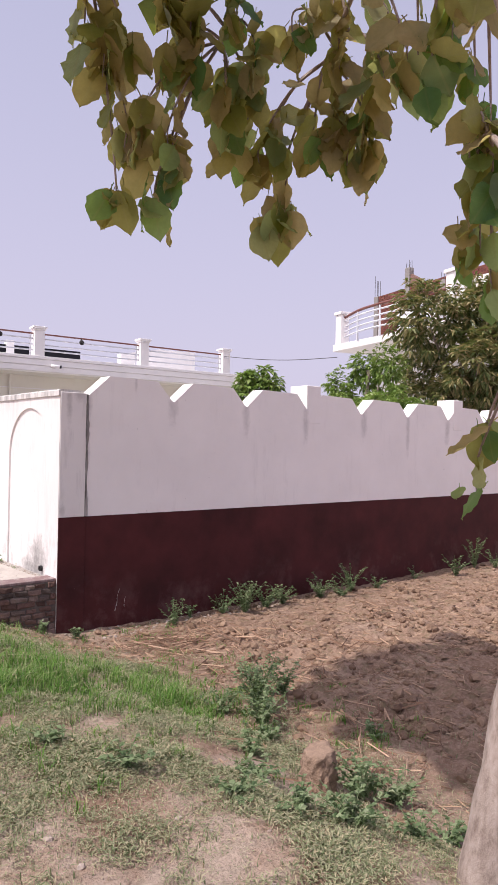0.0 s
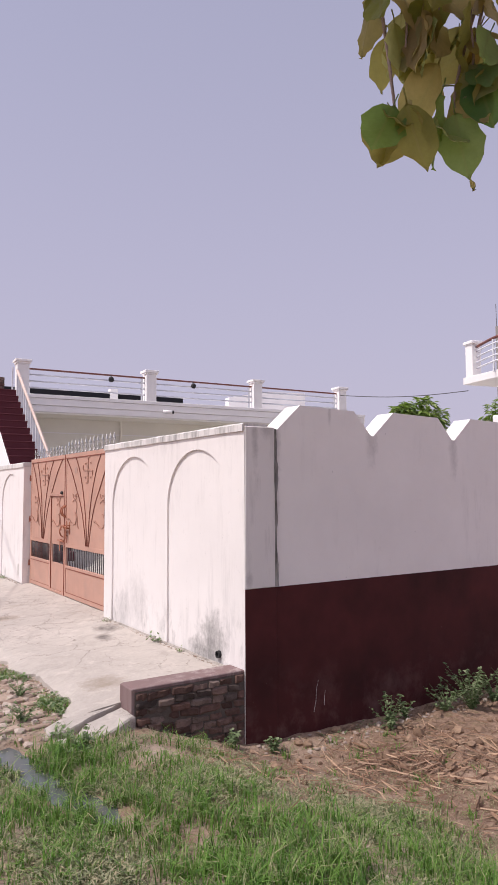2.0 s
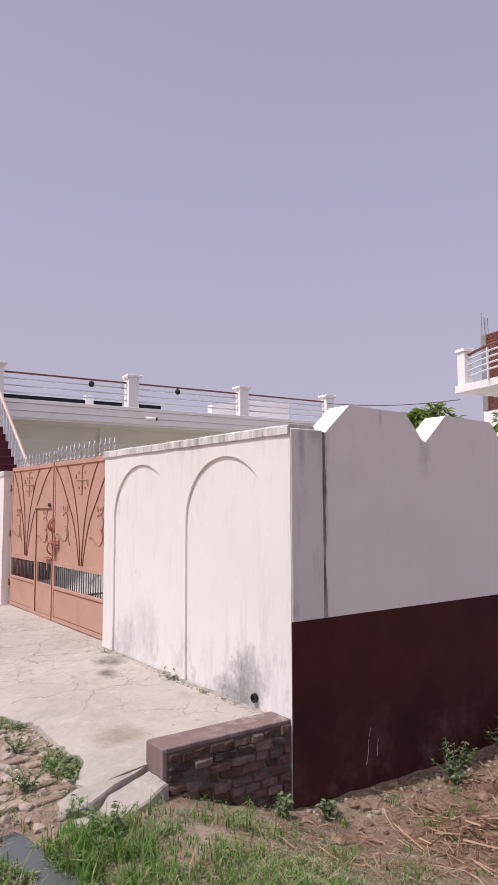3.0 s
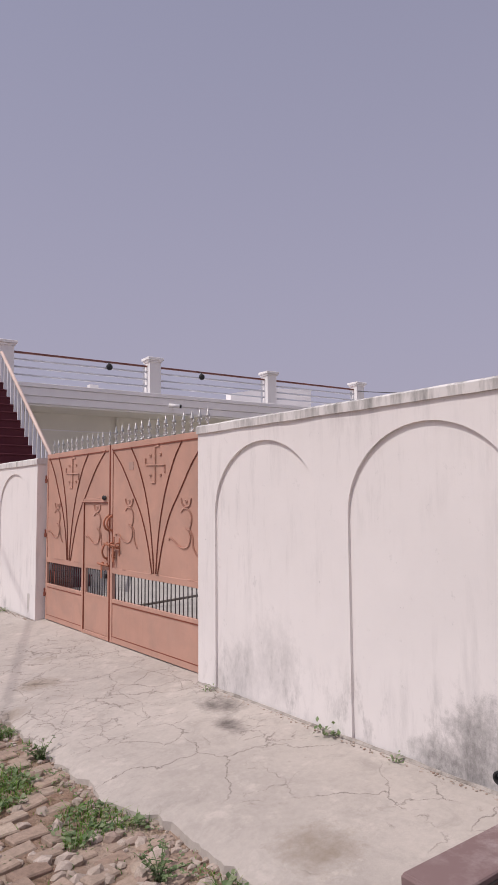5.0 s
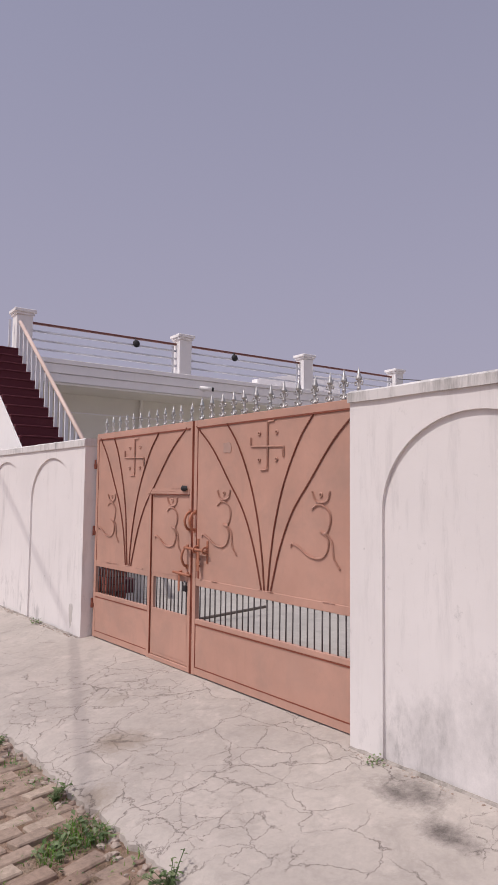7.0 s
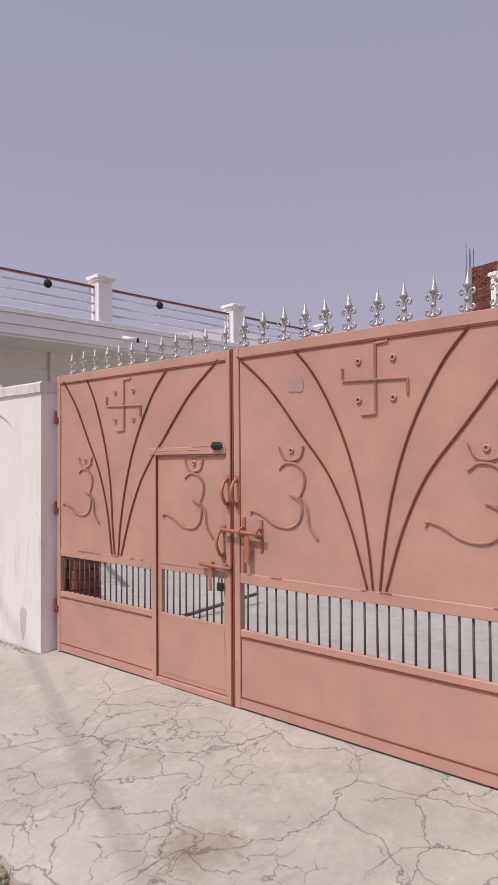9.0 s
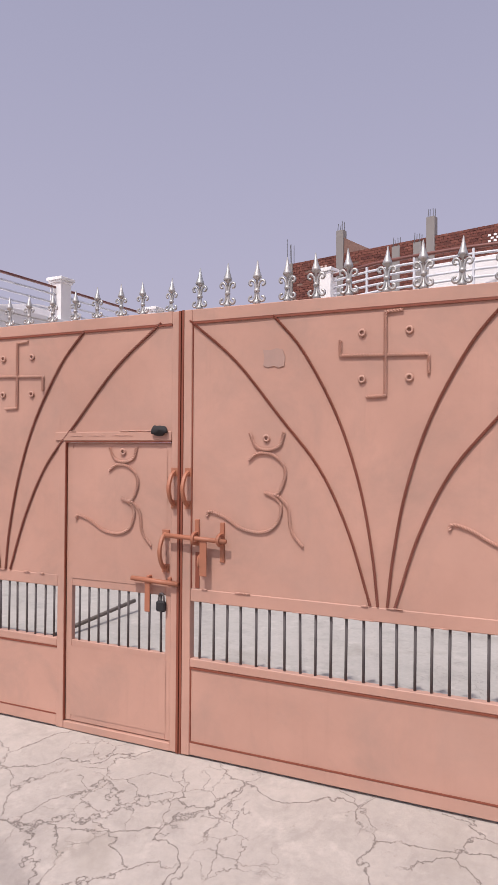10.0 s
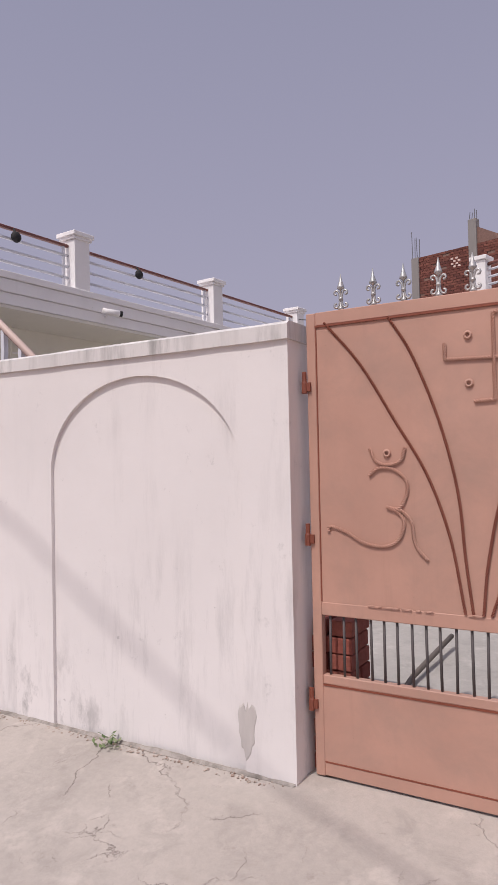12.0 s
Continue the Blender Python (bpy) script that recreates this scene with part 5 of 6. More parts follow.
def lush(x, y):
    """How thick and green the grass is, 0 to 1."""
    a = math.exp(-((x - 1.9) / 0.8) ** 2 - ((y - 5.55) / 0.75) ** 2)
    b = math.exp(-((x - 1.05) / 0.55) ** 2 - ((y - 6.9) / 1.0) ** 2)
    c = 0.5 * math.exp(-((x - 2.9) / 0.6) ** 2 - ((y - 5.3) / 0.55) ** 2)
    return min(1.0, a + b + c) * (0.75 + 0.9 * noise.noise(Vector((x * 2.1, y * 2.1, 2))) + 0.5 * noise.noise(Vector((x * 6, y * 6, 5))))


def herb(x, y):
    """How much short grey-green herb cover there is."""
    k = sstep(3.9, 2.6, x + 0.35 * (5.0 - y) * 0.3) * max(sstep(7.2, 6.3, y), 0.85 * sstep(2.9, 2.3, x) * sstep(7.85, 7.5, y))
    return max(0.0, k * (0.70 - 0.25 * sstep(4.2, 3.0, y) * sstep(2.2, 1.4, x) + 1.3 * noise.noise(Vector((x * 1.9, y * 1.9, 6))) + 0.55 * noise.noise(Vector((x * 5, y * 5, 1)))))


def blades(name, spots, height, width, lean, material, label):
    """Curved blades, three faces each, one object."""
    verts, faces = [], []
    for x, y, z, k in spots:
        h = height * k * random.uniform(0.55, 1.25)
        a = random.uniform(0, 2 * math.pi)
        t = random.uniform(0.1, lean)
        dx, dy = math.cos(a), math.sin(a)
        w = width * random.uniform(0.6, 1.3)
        px, py = -dy * w, dx * w
        n = len(verts)
        m = h * 0.55
        verts += [(x - px, y - py, z - 0.01), (x + px, y + py, z - 0.01),
                  (x + dx * m * t * 0.5 + px * 0.8, y + dy * m * t * 0.5 + py * 0.8, z + m), (x + dx * m * t * 0.5 - px * 0.8, y + dy * m * t * 0.5 - py * 0.8, z + m),
                  (x + dx * h * t * 1.3, y + dy * h * t * 1.3, z + h * (1 - 0.25 * t))]
        faces += [(n, n + 1, n + 2, n + 3), (n + 3, n + 2, n + 4)]
    return tagged(raw(name, verts, faces, material), label, "grass", kind="stuff")


def small_leaves(name, spots, size, material, label, category="herbs", wide=0.3):
    """Tufts of small ovate leaves close to the ground, one object."""
    verts, faces = [], []
    for x, y, z, k in spots:
        for _ in range(random.randint(3, 6)):
            a = random.uniform(0, 2 * math.pi)
            up = random.uniform(0.05, 1.0)
            s = size * k * random.uniform(0.5, 1.4)
            d = Vector((math.cos(a), math.sin(a), up)).normalized()
            side = Vector((-d.y, d.x, random.uniform(-0.4, 0.4))).normalized() * s * wide
            o = Vector((x + random.uniform(-0.03, 0.03), y + random.uniform(-0.03, 0.03), z + random.uniform(0, 0.03) * k))
            n = len(verts)
            verts += [o, o + d * s * 0.5 + side, o + d * s - Vector((0, 0, s * 0.2)), o + d * s * 0.5 - side]
            faces.append((n, n + 1, n + 2, n + 3))
    return tagged(raw(name, verts, faces, material), label, category, kind="stuff")


def scatter(n, x0, x1, y0, y1, want):
    out = []
    for x, y in zip(rng.uniform(x0, x1, n), rng.uniform(y0, y1, n)):
        k = want(x, y)
        if k > rng.random() and dry(x, y):
            out.append((float(x), float(y), ground_z(x, y), min(1.2, 0.55 + 0.6 * k)))
    return out


def dry(x, y):
    """False on the open water of the hollow."""
    return not (6.35 < y < 8.3 and abs(x - hollow_x(y)) < 0.06 + 0.16 * noise.noise(Vector((x * 6, y * 6, 0))))


def build_grass():
    tufts = []
    for x, y, z, k in scatter(9000, 0.0, 4.2, 3.6, 7.7, lambda x, y: lush(x, y) * 0.75 + 0.03):
        vigour = random.choice((0.55, 0.7, 0.9, 1.25, 1.6))
        r = 0.018 * vigour + 0.012
        for _ in range(random.randint(8, 20)):
            px, py = x + random.gauss(0, r), y + random.gauss(0, r)
            tufts.append((px, py, z, k * vigour))
    tufts = [q for q in tufts if dry(q[0], q[1])]
    blades("grass_patch", tufts, 0.10, 0.0034, 1.15, GRASS, "fresh green grass patch on the verge")
    blades("sparse_grass", scatter(60000, -0.1, 4.4, 1.6, 7.75, lambda x, y: 0.55 * herb(x, y) + 0.05), 0.06, 0.003, 1.3, DRYGRASS, "short dry grass over bare soil")
    small_leaves("low_herbs", scatter(105000, -0.1, 4.3, 1.6, 7.5, lambda x, y: 0.75 * herb(x, y) + 0.02), 0.028, DRYGRASS, "low grey-green herbs over bare soil", wide=0.13)
    small_leaves("green_herbs", scatter(9000, 0.4, 4.3, 2.2, 7.75, lambda x, y: 0.5 * herb(x * 1.3 + 4, y * 1.3) * sstep(4.2, 3.2, x) + 0.25 * sstep(7.45, 7.72, y)), 0.036, WEED, "scattered green herbs among the grass")

    def edge(x, y):
        e = apron_edge(y) - 0.02
        patch = noise.noise(Vector((x * 2.3, y * 1.7, 9)))
        return (0.8 if patch > 0.27 and x < e else 0.0) + (0.35 * math.exp(-((x - e + 0.08) / 0.07) ** 2) * max(0, noise.noise(Vector((3, y * 2.2, 0))) + 0.25)) + (0.05 if x < e else 0) + (0.4 * sstep(9.0, 8.0, y) * max(0.0, 0.4 + noise.noise(Vector((x * 3, y * 3, 2)))) if x < e else 0)
    blades("joint_grass", [(x, y, -0.22, k) for x, y, z, k in scatter(42000, -0.1, 1.6, 7.8, 15.2, edge)], 0.06, 0.003, 1.1, GRASS, "green grass growing between the paving bricks")
    small_leaves("joint_herbs", [(x, y, -0.205, k) for x, y, z, k in scatter(6000, -0.1, 1.6, 7.8, 15.2, edge)], 0.035, WEED, "small green herbs between the paving bricks")


build_grass()


def build_litter():
    verts, faces = [], []

    def stick(p, a, length, r, tilt):
        d = Vector((math.cos(a), math.sin(a), tilt)) * length / 2
        s = Vector((-math.sin(a), math.cos(a), 0)) * r
        u = Vector((0, 0, r))
        n = len(verts)
        for e in (-1, 1):
            verts.extend([p + d * e - s, p + d * e + u * 1.6, p + d * e + s])
        faces.extend([(n, n + 1, n + 4, n + 3), (n + 1, n + 2, n + 5, n + 4), (n + 2, n, n + 3, n + 5)])

    heaps = [(3.55, 6.75, 0.35, 260), (4.2, 6.9, 0.4, 200), (4.9, 6.3, 0.6, 330), (3.9, 5.6, 0.6, 260), (6.5, 6.2, 1.0, 420), (8.2, 6.3, 1.1, 380), (4.5, 4.3, 1.0, 420), (6.0, 4.8, 1.1, 420), (3.4, 3.6, 0.7, 260), (10.0, 6.2, 1.3, 360), (3.2, 7.1, 0.5, 140), (2.6, 6.9, 0.5, 90), (7.5, 4.5, 1.4, 300)]
    for hx, hy, s, n in heaps:
        for _ in range(int(n * 0.85)):
            x, y = random.gauss(hx, s), random.gauss(hy, s * 0.75)
            if x < 1.9 or y > 7.72:
                continue
            stick(Vector((x, y, ground_z(x, y) + random.uniform(0.003, 0.03))), random.uniform(0, math.pi), random.choice((0.05, 0.08, 0.12, 0.2)) * random.uniform(0.7, 1.2), random.uniform(0.0018, 0.0045), random.uniform(-0.2, 0.3))
    for hx, hy, n in ((3.75, 6.85, 46), (4.0, 6.6, 30), (4.7, 6.5, 26), (3.55, 5.75, 14), (4.4, 5.2, 18), (5.4, 5.6, 22), (3.9, 4.3, 14), (3.3, 3.6, 12), (6.6, 6.4, 24)):
        for _ in range(n):
            x, y = random.gauss(hx, 0.22), random.gauss(hy, 0.13)
            stick(Vector((x, y, ground_z(x, y) + random.uniform(0.01, 0.05))), random.gauss(0.9, 0.8), random.uniform(0.15, 0.36), random.uniform(0.003, 0.007), random.uniform(-0.25, 0.25))
    tagged(raw("straw", verts, faces, STRAW), "scattered dry straw and stalks on the soil", "straw", kind="stuff")

    def lumps(name, spots, material, label, category, level=None):
        vs, fs = [], []
        base = bmesh.new()
        bmesh.ops.create_icosphere(base, subdivisions=1, radius=1)
        bv = [v.co.copy() for v in base.verts]
        bf = [[v.index for v in f.verts] for f in base.faces]
        base.free()
        for x, y, s in spots:
            n = len(vs)
            o = Vector((x, y, (level(x) if level else ground_z(x, y)) + s * 0.15))
            m = Euler((random.uniform(0, 6), random.uniform(0, 6), random.uniform(0, 6))).to_matrix()
            sx, sy, sz = s * random.uniform(0.7, 1.4), s * random.uniform(0.7, 1.2), s * random.uniform(0.45, 0.9)
            for c in bv:
                q = m @ (c * random.uniform(0.75, 1.2))
                vs.append(o + Vector((q.x * sx, q.y * sy, q.z * sz)))
            fs.extend([[n + i for i in f] for f in bf])
        tagged(raw(name, vs, fs, material), label, category, kind="stuff")

    clods = []
    for _ in range(5200):
        x, y = random.uniform(2.2, 11.5), random.uniform(1.8, 7.75)
        if random.random() < sstep(2.3, 3.6, x) * (0.45 + 0.6 * noise.noise(Vector((x, y, 4)))):
            clods.append((x, y, random.choice((0.012, 0.018, 0.028, 0.045)) * random.uniform(0.7, 1.3)))
    for _ in range(3600):
        x, y = random.uniform(3.0, 9.5), random.uniform(2.0, 7.4)
        if random.random() < dug(x, y) * (0.5 + 0.8 * noise.noise(Vector((x * 1.6, y * 1.6, 14)))):
            clods.append((x, y, random.choice((0.014, 0.02, 0.03, 0.048)) * random.uniform(0.7, 1.3)))
    lumps("soil_clods", clods, CLOD, "loose brown soil clods", "soil")
    bits = []
    for _ in range(420):
        x, y = random.uniform(0.1, 1.45), random.gauss(8.7, 0.7)
        if y > 7.75:
            bits.append((x, y, random.uniform(0.012, 0.05)))
    for _ in range(420):
        y = random.uniform(8.1, 15.0)
        bits.append((apron_edge(y) - abs(random.gauss(0, 0.06)), y, random.uniform(0.008, 0.028)))
    for _ in range(130):
        x = random.uniform(2.9, 6)
        bits.append((x, random.uniform(7.45, 7.78), random.uniform(0.008, 0.03)))
    for _ in range(150):
        bits.append((random.uniform(0.3, 3.2), random.uniform(2.5, 7.6), random.uniform(0.006, 0.022)))
    lumps("wall_foot_crumbs", [(2.835 + random.uniform(-0.035, 0.02), random.choice((random.uniform(8.1, 11.08), random.uniform(14.95, 17.5))), random.uniform(0.002, 0.009)) for _ in range(520)], RUBBLE, "plaster crumbs and dust along the wall's foot", "rubble", apron_z)
    lumps("rubble", bits, RUBBLE, "pale broken brick and stone bits", "rubble")
    # thin film of water in a hollow beside the lane
    m, n, l, b = mat("muddy_water", (0.10, 0.11, 0.11), 0.08, spec=0.6)
    vs, line = [], [(hollow_x(y), y, 0.02 + 0.12 * math.sin(math.pi * (7.9 - y) / 1.5) ** 0.6) for y in np.linspace(7.88, 6.42, 26).tolist()]
    for x, y, w in line:
        k = 0.05 * noise.noise(Vector((y * 4, 0, 0)))
        w *= 1 + 0.45 * noise.noise(Vector((y * 9, 4, 0)))
        vs += [(x - w + k, y, -0.245), (x + w + k, y + 0.03, -0.245)]
    tagged(raw("puddle", vs, [(2 * i, 2 * i + 1, 2 * i + 3, 2 * i + 2) for i in range(len(line) - 1)], m), "shallow muddy water in a grassy hollow", "water", kind="structure")


build_litter()


def weed(x, y, height, spread_r, stems, material=WEED, leaf=0.042):
    """A leafy weed: thin stems with small toothed-looking leaves all along."""
    z = ground_z(x, y)
    w = thing("weed", "bushy green weed with small leaves on dry soil", "weed", "weeds on the verge", at=(x, y, z))
    bs = bmesh.new()
    verts, faces = [], []
    for _ in range(stems):
        a = random.uniform(0, 2 * math.pi)
        r = spread_r * random.uniform(0.2, 1.0)
        h = height * random.uniform(0.5, 1.1)
        tip = Vector((math.cos(a) * r, math.sin(a) * r, h))
        pts = [Vector((0, 0, -0.02)), Vector((tip.x * 0.35, tip.y * 0.35, h * 0.5)), tip]
        tube(bs, pts, 0.004, 4, 0.0015)
        for k in range(int(12 + 40 * h)):
            t = random.uniform(0.15, 1.0)
            p = pts[0].lerp(pts[1], t * 2) if t < 0.5 else pts[1].lerp(pts[2], t * 2 - 1)
            b = random.uniform(0, 2 * math.pi)
            d = Vector((math.cos(b), math.sin(b), random.uniform(-0.2, 0.7))).normalized()
            s = leaf * random.uniform(0.5, 1.3)
            sd = Vector((-d.y, d.x, random.uniform(-0.5, 0.5))).normalized() * s * 0.32
            n = len(verts)
            verts += [p, p + d * s * 0.45 + sd, p + d * s * 0.6 + sd * 0.55, p + d * s - Vector((0, 0, s * 0.25)), p + d * s * 0.6 - sd * 0.55, p + d * s * 0.45 - sd]
            faces += [(n, n + 1, n + 2, n + 3), (n, n + 3, n + 4, n + 5)]
    tagged(part("stem", bs, material, w), kind="stuff")
    tagged(raw("foliage", verts, faces, material, w), kind="stuff")


for spot in ((4.22, 7.5, 0.34, 0.22, 12), (4.55, 7.62, 0.16, 0.15, 6), (5.3, 7.45, 0.42, 0.34, 26), (5.65, 7.45, 0.32, 0.34, 20), (5.0, 7.52, 0.24, 0.26, 12), (6.0, 7.5, 0.24, 0.3, 14), (6.75, 7.5, 0.32, 0.3, 18), (7.4, 7.5, 0.36, 0.34, 20), (7.1, 7.4, 0.22, 0.26, 12), (8.0, 7.5, 0.18, 0.3, 10),
             (9.1, 7.6, 0.2, 0.2, 6), (10.0, 7.4, 0.35, 0.35, 14), (10.75, 7.5, 0.55, 0.25, 12), (11.2, 7.35, 0.3, 0.4, 12), (3.30, 4.85, 0.42, 0.30, 26), (3.12, 4.6, 0.30, 0.30, 20), (3.5, 5.1, 0.34, 0.28, 18), (3.0, 4.95, 0.2, 0.26, 14), (3.7, 5.0, 0.3, 0.2, 12), (2.9, 4.3, 0.14, 0.22, 12),
             (2.76, 3.30, 0.26, 0.22, 24), (2.95, 3.2, 0.18, 0.2, 14), (2.30, 2.95, 0.17, 0.28, 22), (1.5, 3.9, 0.1, 0.22, 12), (2.2, 3.6, 0.1, 0.2, 12), (1.3, 4.4, 0.1, 0.2, 10), (2.05, 3.1, 0.14, 0.22, 14), (1.85, 3.35, 0.12, 0.22, 14), (2.55, 2.75, 0.14, 0.22, 12), (2.85, 2.75, 0.12, 0.2, 10), (2.55, 4.05, 0.16, 0.2, 12), (3.6, 3.9, 0.14, 0.15, 8),
             (2.62, 7.62, 0.14, 0.12, 7), (3.02, 7.62, 0.12, 0.12, 7), (1.26, 12.75, 0.16, 0.16, 14), (1.40, 10.75, 0.14, 0.15, 12), (1.36, 11.9, 0.1, 0.1, 8), (1.3, 9.0, 0.14, 0.16, 10), (1.15, 8.3, 0.16, 0.16, 12), (0.75, 7.9, 0.16, 0.2, 12), (1.3, 7.45, 0.15, 0.2, 12)):
    weed(*spot, leaf=0.042 if spot[1] < 7.8 else 0.028)
for y, s in ((9.47, 0.09), (10.83, 0.05), (8.9, 0.05), (15.95, 0.07)):
    x = 2.80
    w = thing("weed", "small green tuft growing at the white wall's foot", "weed", "tufts at the wall's foot", at=(x, y, apron_z(x)))
    spots = [(random.gauss(0, s * 0.35), random.gauss(0, s * 0.5), abs(random.gauss(0, s * 0.4)), 1) for _ in range(26)]
    verts, faces = [], []
    for px, py, pz, k in spots:
        a = random.uniform(0, 6.28)
        d = Vector((math.cos(a), math.sin(a), random.uniform(0.2, 1))).normalized() * s * 0.5
        sd = Vector((-d.y, d.x, 0)).normalized() * s * 0.14
        o = Vector((px, py, pz))
        n = len(verts)
        verts += [o, o + d * 0.5 + sd, o + d, o + d * 0.5 - sd]
        faces.append((n, n + 1, n + 2, n + 3))
    raw("foliage", verts, faces, WEED, w)


def earth_mound():
    bm = bmesh.new()
    bmesh.ops.create_icosphere(bm, subdivisions=4, radius=1)
    for v in bm.verts:
        c = v.co.copy()
        r = math.hypot(c.x, c.y) or 1.0
        side = min(1.0, r * 1.5) / r
        k = 1 + 0.13 * noise.noise(Vector((c.x * 3, c.y * 3, c.z * 0.7))) + 0.2 * noise.fractal(c * 3.2, 0.6, 2, 5)
        wide = 0.085 * k * (1 + 0.22 * (1 - c.z)) * side
        v.co = Vector((c.x * wide, c.y * wide, 0.14 + 0.13 * max(-1, min(1, c.z * 1.25)) + 0.02 * k + 0.03 * c.x))
    ob = mesh_object("earth_mound", bm, DRYLUMP, smooth=True)
    ob.matrix_world = pose(2.60, 3.50, ground_z(2.6, 3.5) - 0.05)
    tagged(ob, "upright lump of dry pale brown earth", "mound")


earth_mound()


# ---------- trees ----------
def lance_leaf(verts, faces, o, d, s, wide):
    """A folded leaf of two quads, drooping at its tip."""
    sd = d.cross(Vector((0, 0, 1)))
    if sd.length < 0.05:
        sd = Vector((1, 0, 0))
    sd = sd.normalized() * s * wide
    up = sd.cross(d).normalized() * s * 0.05
    n = len(verts)
    mid = o + d * s * 0.5
    verts += [o, mid + sd + up, o + d * s - Vector((0, 0, s * 0.22)), mid - sd + up, mid - up]
    faces += [(n, n + 1, n + 2, n + 4), (n, n + 4, n + 2, n + 3)]


def crowned_tree(name, label, at, height, radii, tufts, leaf, wide, material, lumps, seed, category="tree"):
    """Trunk with limbs, and a lumpy crown of leaf rosettes with gaps."""
    random.seed(seed)
    t = thing(name, label, category, at=at)
    bt = bmesh.new()
    top = height - radii[2]
    tube(bt, smooth_line([(0, 0, -0.1), (0.08, 0.05, top * 0.4), (0.0, 0.1, top * 0.8), (0, 0, top + radii[2] * 0.5)], 4), 0.05 * height ** 0.6, 8, 0.03)
    centres = []
    for k in range(lumps):
        a = 2 * math.pi * k / lumps + random.uniform(-0.4, 0.4)
        e = random.uniform(-0.75, 0.95)
        r = math.sqrt(max(0.05, 1 - e * e)) * random.uniform(0.45, 0.8)
        c = Vector((math.cos(a) * r * radii[0], math.sin(a) * r * radii[1], top + e * 0.68 * radii[2]))
        centres.append((c, random.uniform(0.28, 0.45)))
        tube(bt, smooth_line([(0, 0, top * 0.6), c * 0.5 + Vector((0, 0, top * 0.35)), c], 3), 0.05, 5, 0.012)
    part("trunk", bt, BARK, t, smooth=True)
    verts, faces = [], []
    for _ in range(tufts):
        c, s = random.choice(centres)
        d = Vector((random.gauss(0, 1), random.gauss(0, 1), random.gauss(0.15, 1))).normalized()
        rr = s * random.uniform(0.55, 1.05)
        o = c + Vector((d.x * radii[0], d.y * radii[1], d.z * radii[2])) * rr
        for _ in range(random.randint(8, 13)):
            a = random.uniform(0, 2 * math.pi)
            ld = (Vector((math.cos(a), math.sin(a), random.uniform(-0.9, 0.25))) + d * 0.6).normalized()
            lance_leaf(verts, faces, o + ld * 0.03, ld, leaf * random.uniform(0.6, 1.25), wide)
    crown = raw("crown", verts, faces, material, t)
    return t


crowned_tree("mango_tree", "dense mango tree with dark green and brownish leaves", (14.95, 10.5, 0), 5.95, (2.5, 2.1, 2.3), 1600, 0.24, 0.15, MANGO, 17, 3)
crowned_tree("small_tree", "bushy green tree behind the side wall", (11.75, 10.9, 0), 3.95, (1.1, 1.1, 1.2), 480, 0.17, 0.17, SHRUB, 9, 5)
crowned_tree("shrub", "bright green leafy shrub behind the side wall", (8.78, 11.4, 0), 3.24, (0.55, 0.55, 0.6), 190, 0.17, 0.2, SHRUB, 7, 8, "shrub")
crowned_tree("small_tree", "bushy mango tree with bronze young leaves", (15.6, 8.7, 0), 4.6, (1.7, 1.6, 1.5), 620, 0.22, 0.15, MANGO, 11, 12)
crowned_tree("shrub", "low green creeper along the side wall's back", (10.2, 9.0, 0), 2.62, (1.0, 0.4, 0.35), 150, 0.14, 0.2, SHRUB, 7, 14, "shrub")
random.seed(21)


def broad_leaf_mesh(seed):
    """A broad ovate leaf hanging along -z from its stalk, cupped, with a wavy edge."""
    rnd = random.Random(seed)
    prof = [(0.0, 0.02), (0.06, 0.15), (0.16, 0.27), (0.28, 0.335), (0.42, 0.35), (0.55, 0.335), (0.67, 0.29), (0.78, 0.215), (0.87, 0.12), (0.94, 0.045), (1.0, 0.0)]
    curl, cup = rnd.uniform(-0.25, 0.5), rnd.uniform(0.05, 0.22)
    bm = bmesh.new()
    rows = []
    for t, w in prof:
        ww = w * rnd.uniform(0.88, 1.08)
        bend = curl * t * t
        rows.append([bm.verts.new((s * ww, bend * 0.5 + cup * abs(s) * w + 0.05 * rnd.uniform(-1, 1) * abs(s), -t * (1 - 0.1 * abs(curl) * t))) for s in (-1, -0.5, 0, 0.5, 1)])
    for a, b in zip(rows, rows[1:]):
        for i in range(4):
            bm.faces.new((a[i], a[i + 1], b[i + 1], b[i]))
    tube(bm, [(0, 0, 0.22), (0, 0.01, 0.1), (0, 0, -0.02)], 0.012, 4)
    bmesh.ops.remove_doubles(bm, verts=bm.verts, dist=0.001)
    me = bpy.data.meshes.new("leaf")
    bm.to_mesh(me)
    bm.free()
    for f in me.polygons:
        f.use_smooth = True
    return me


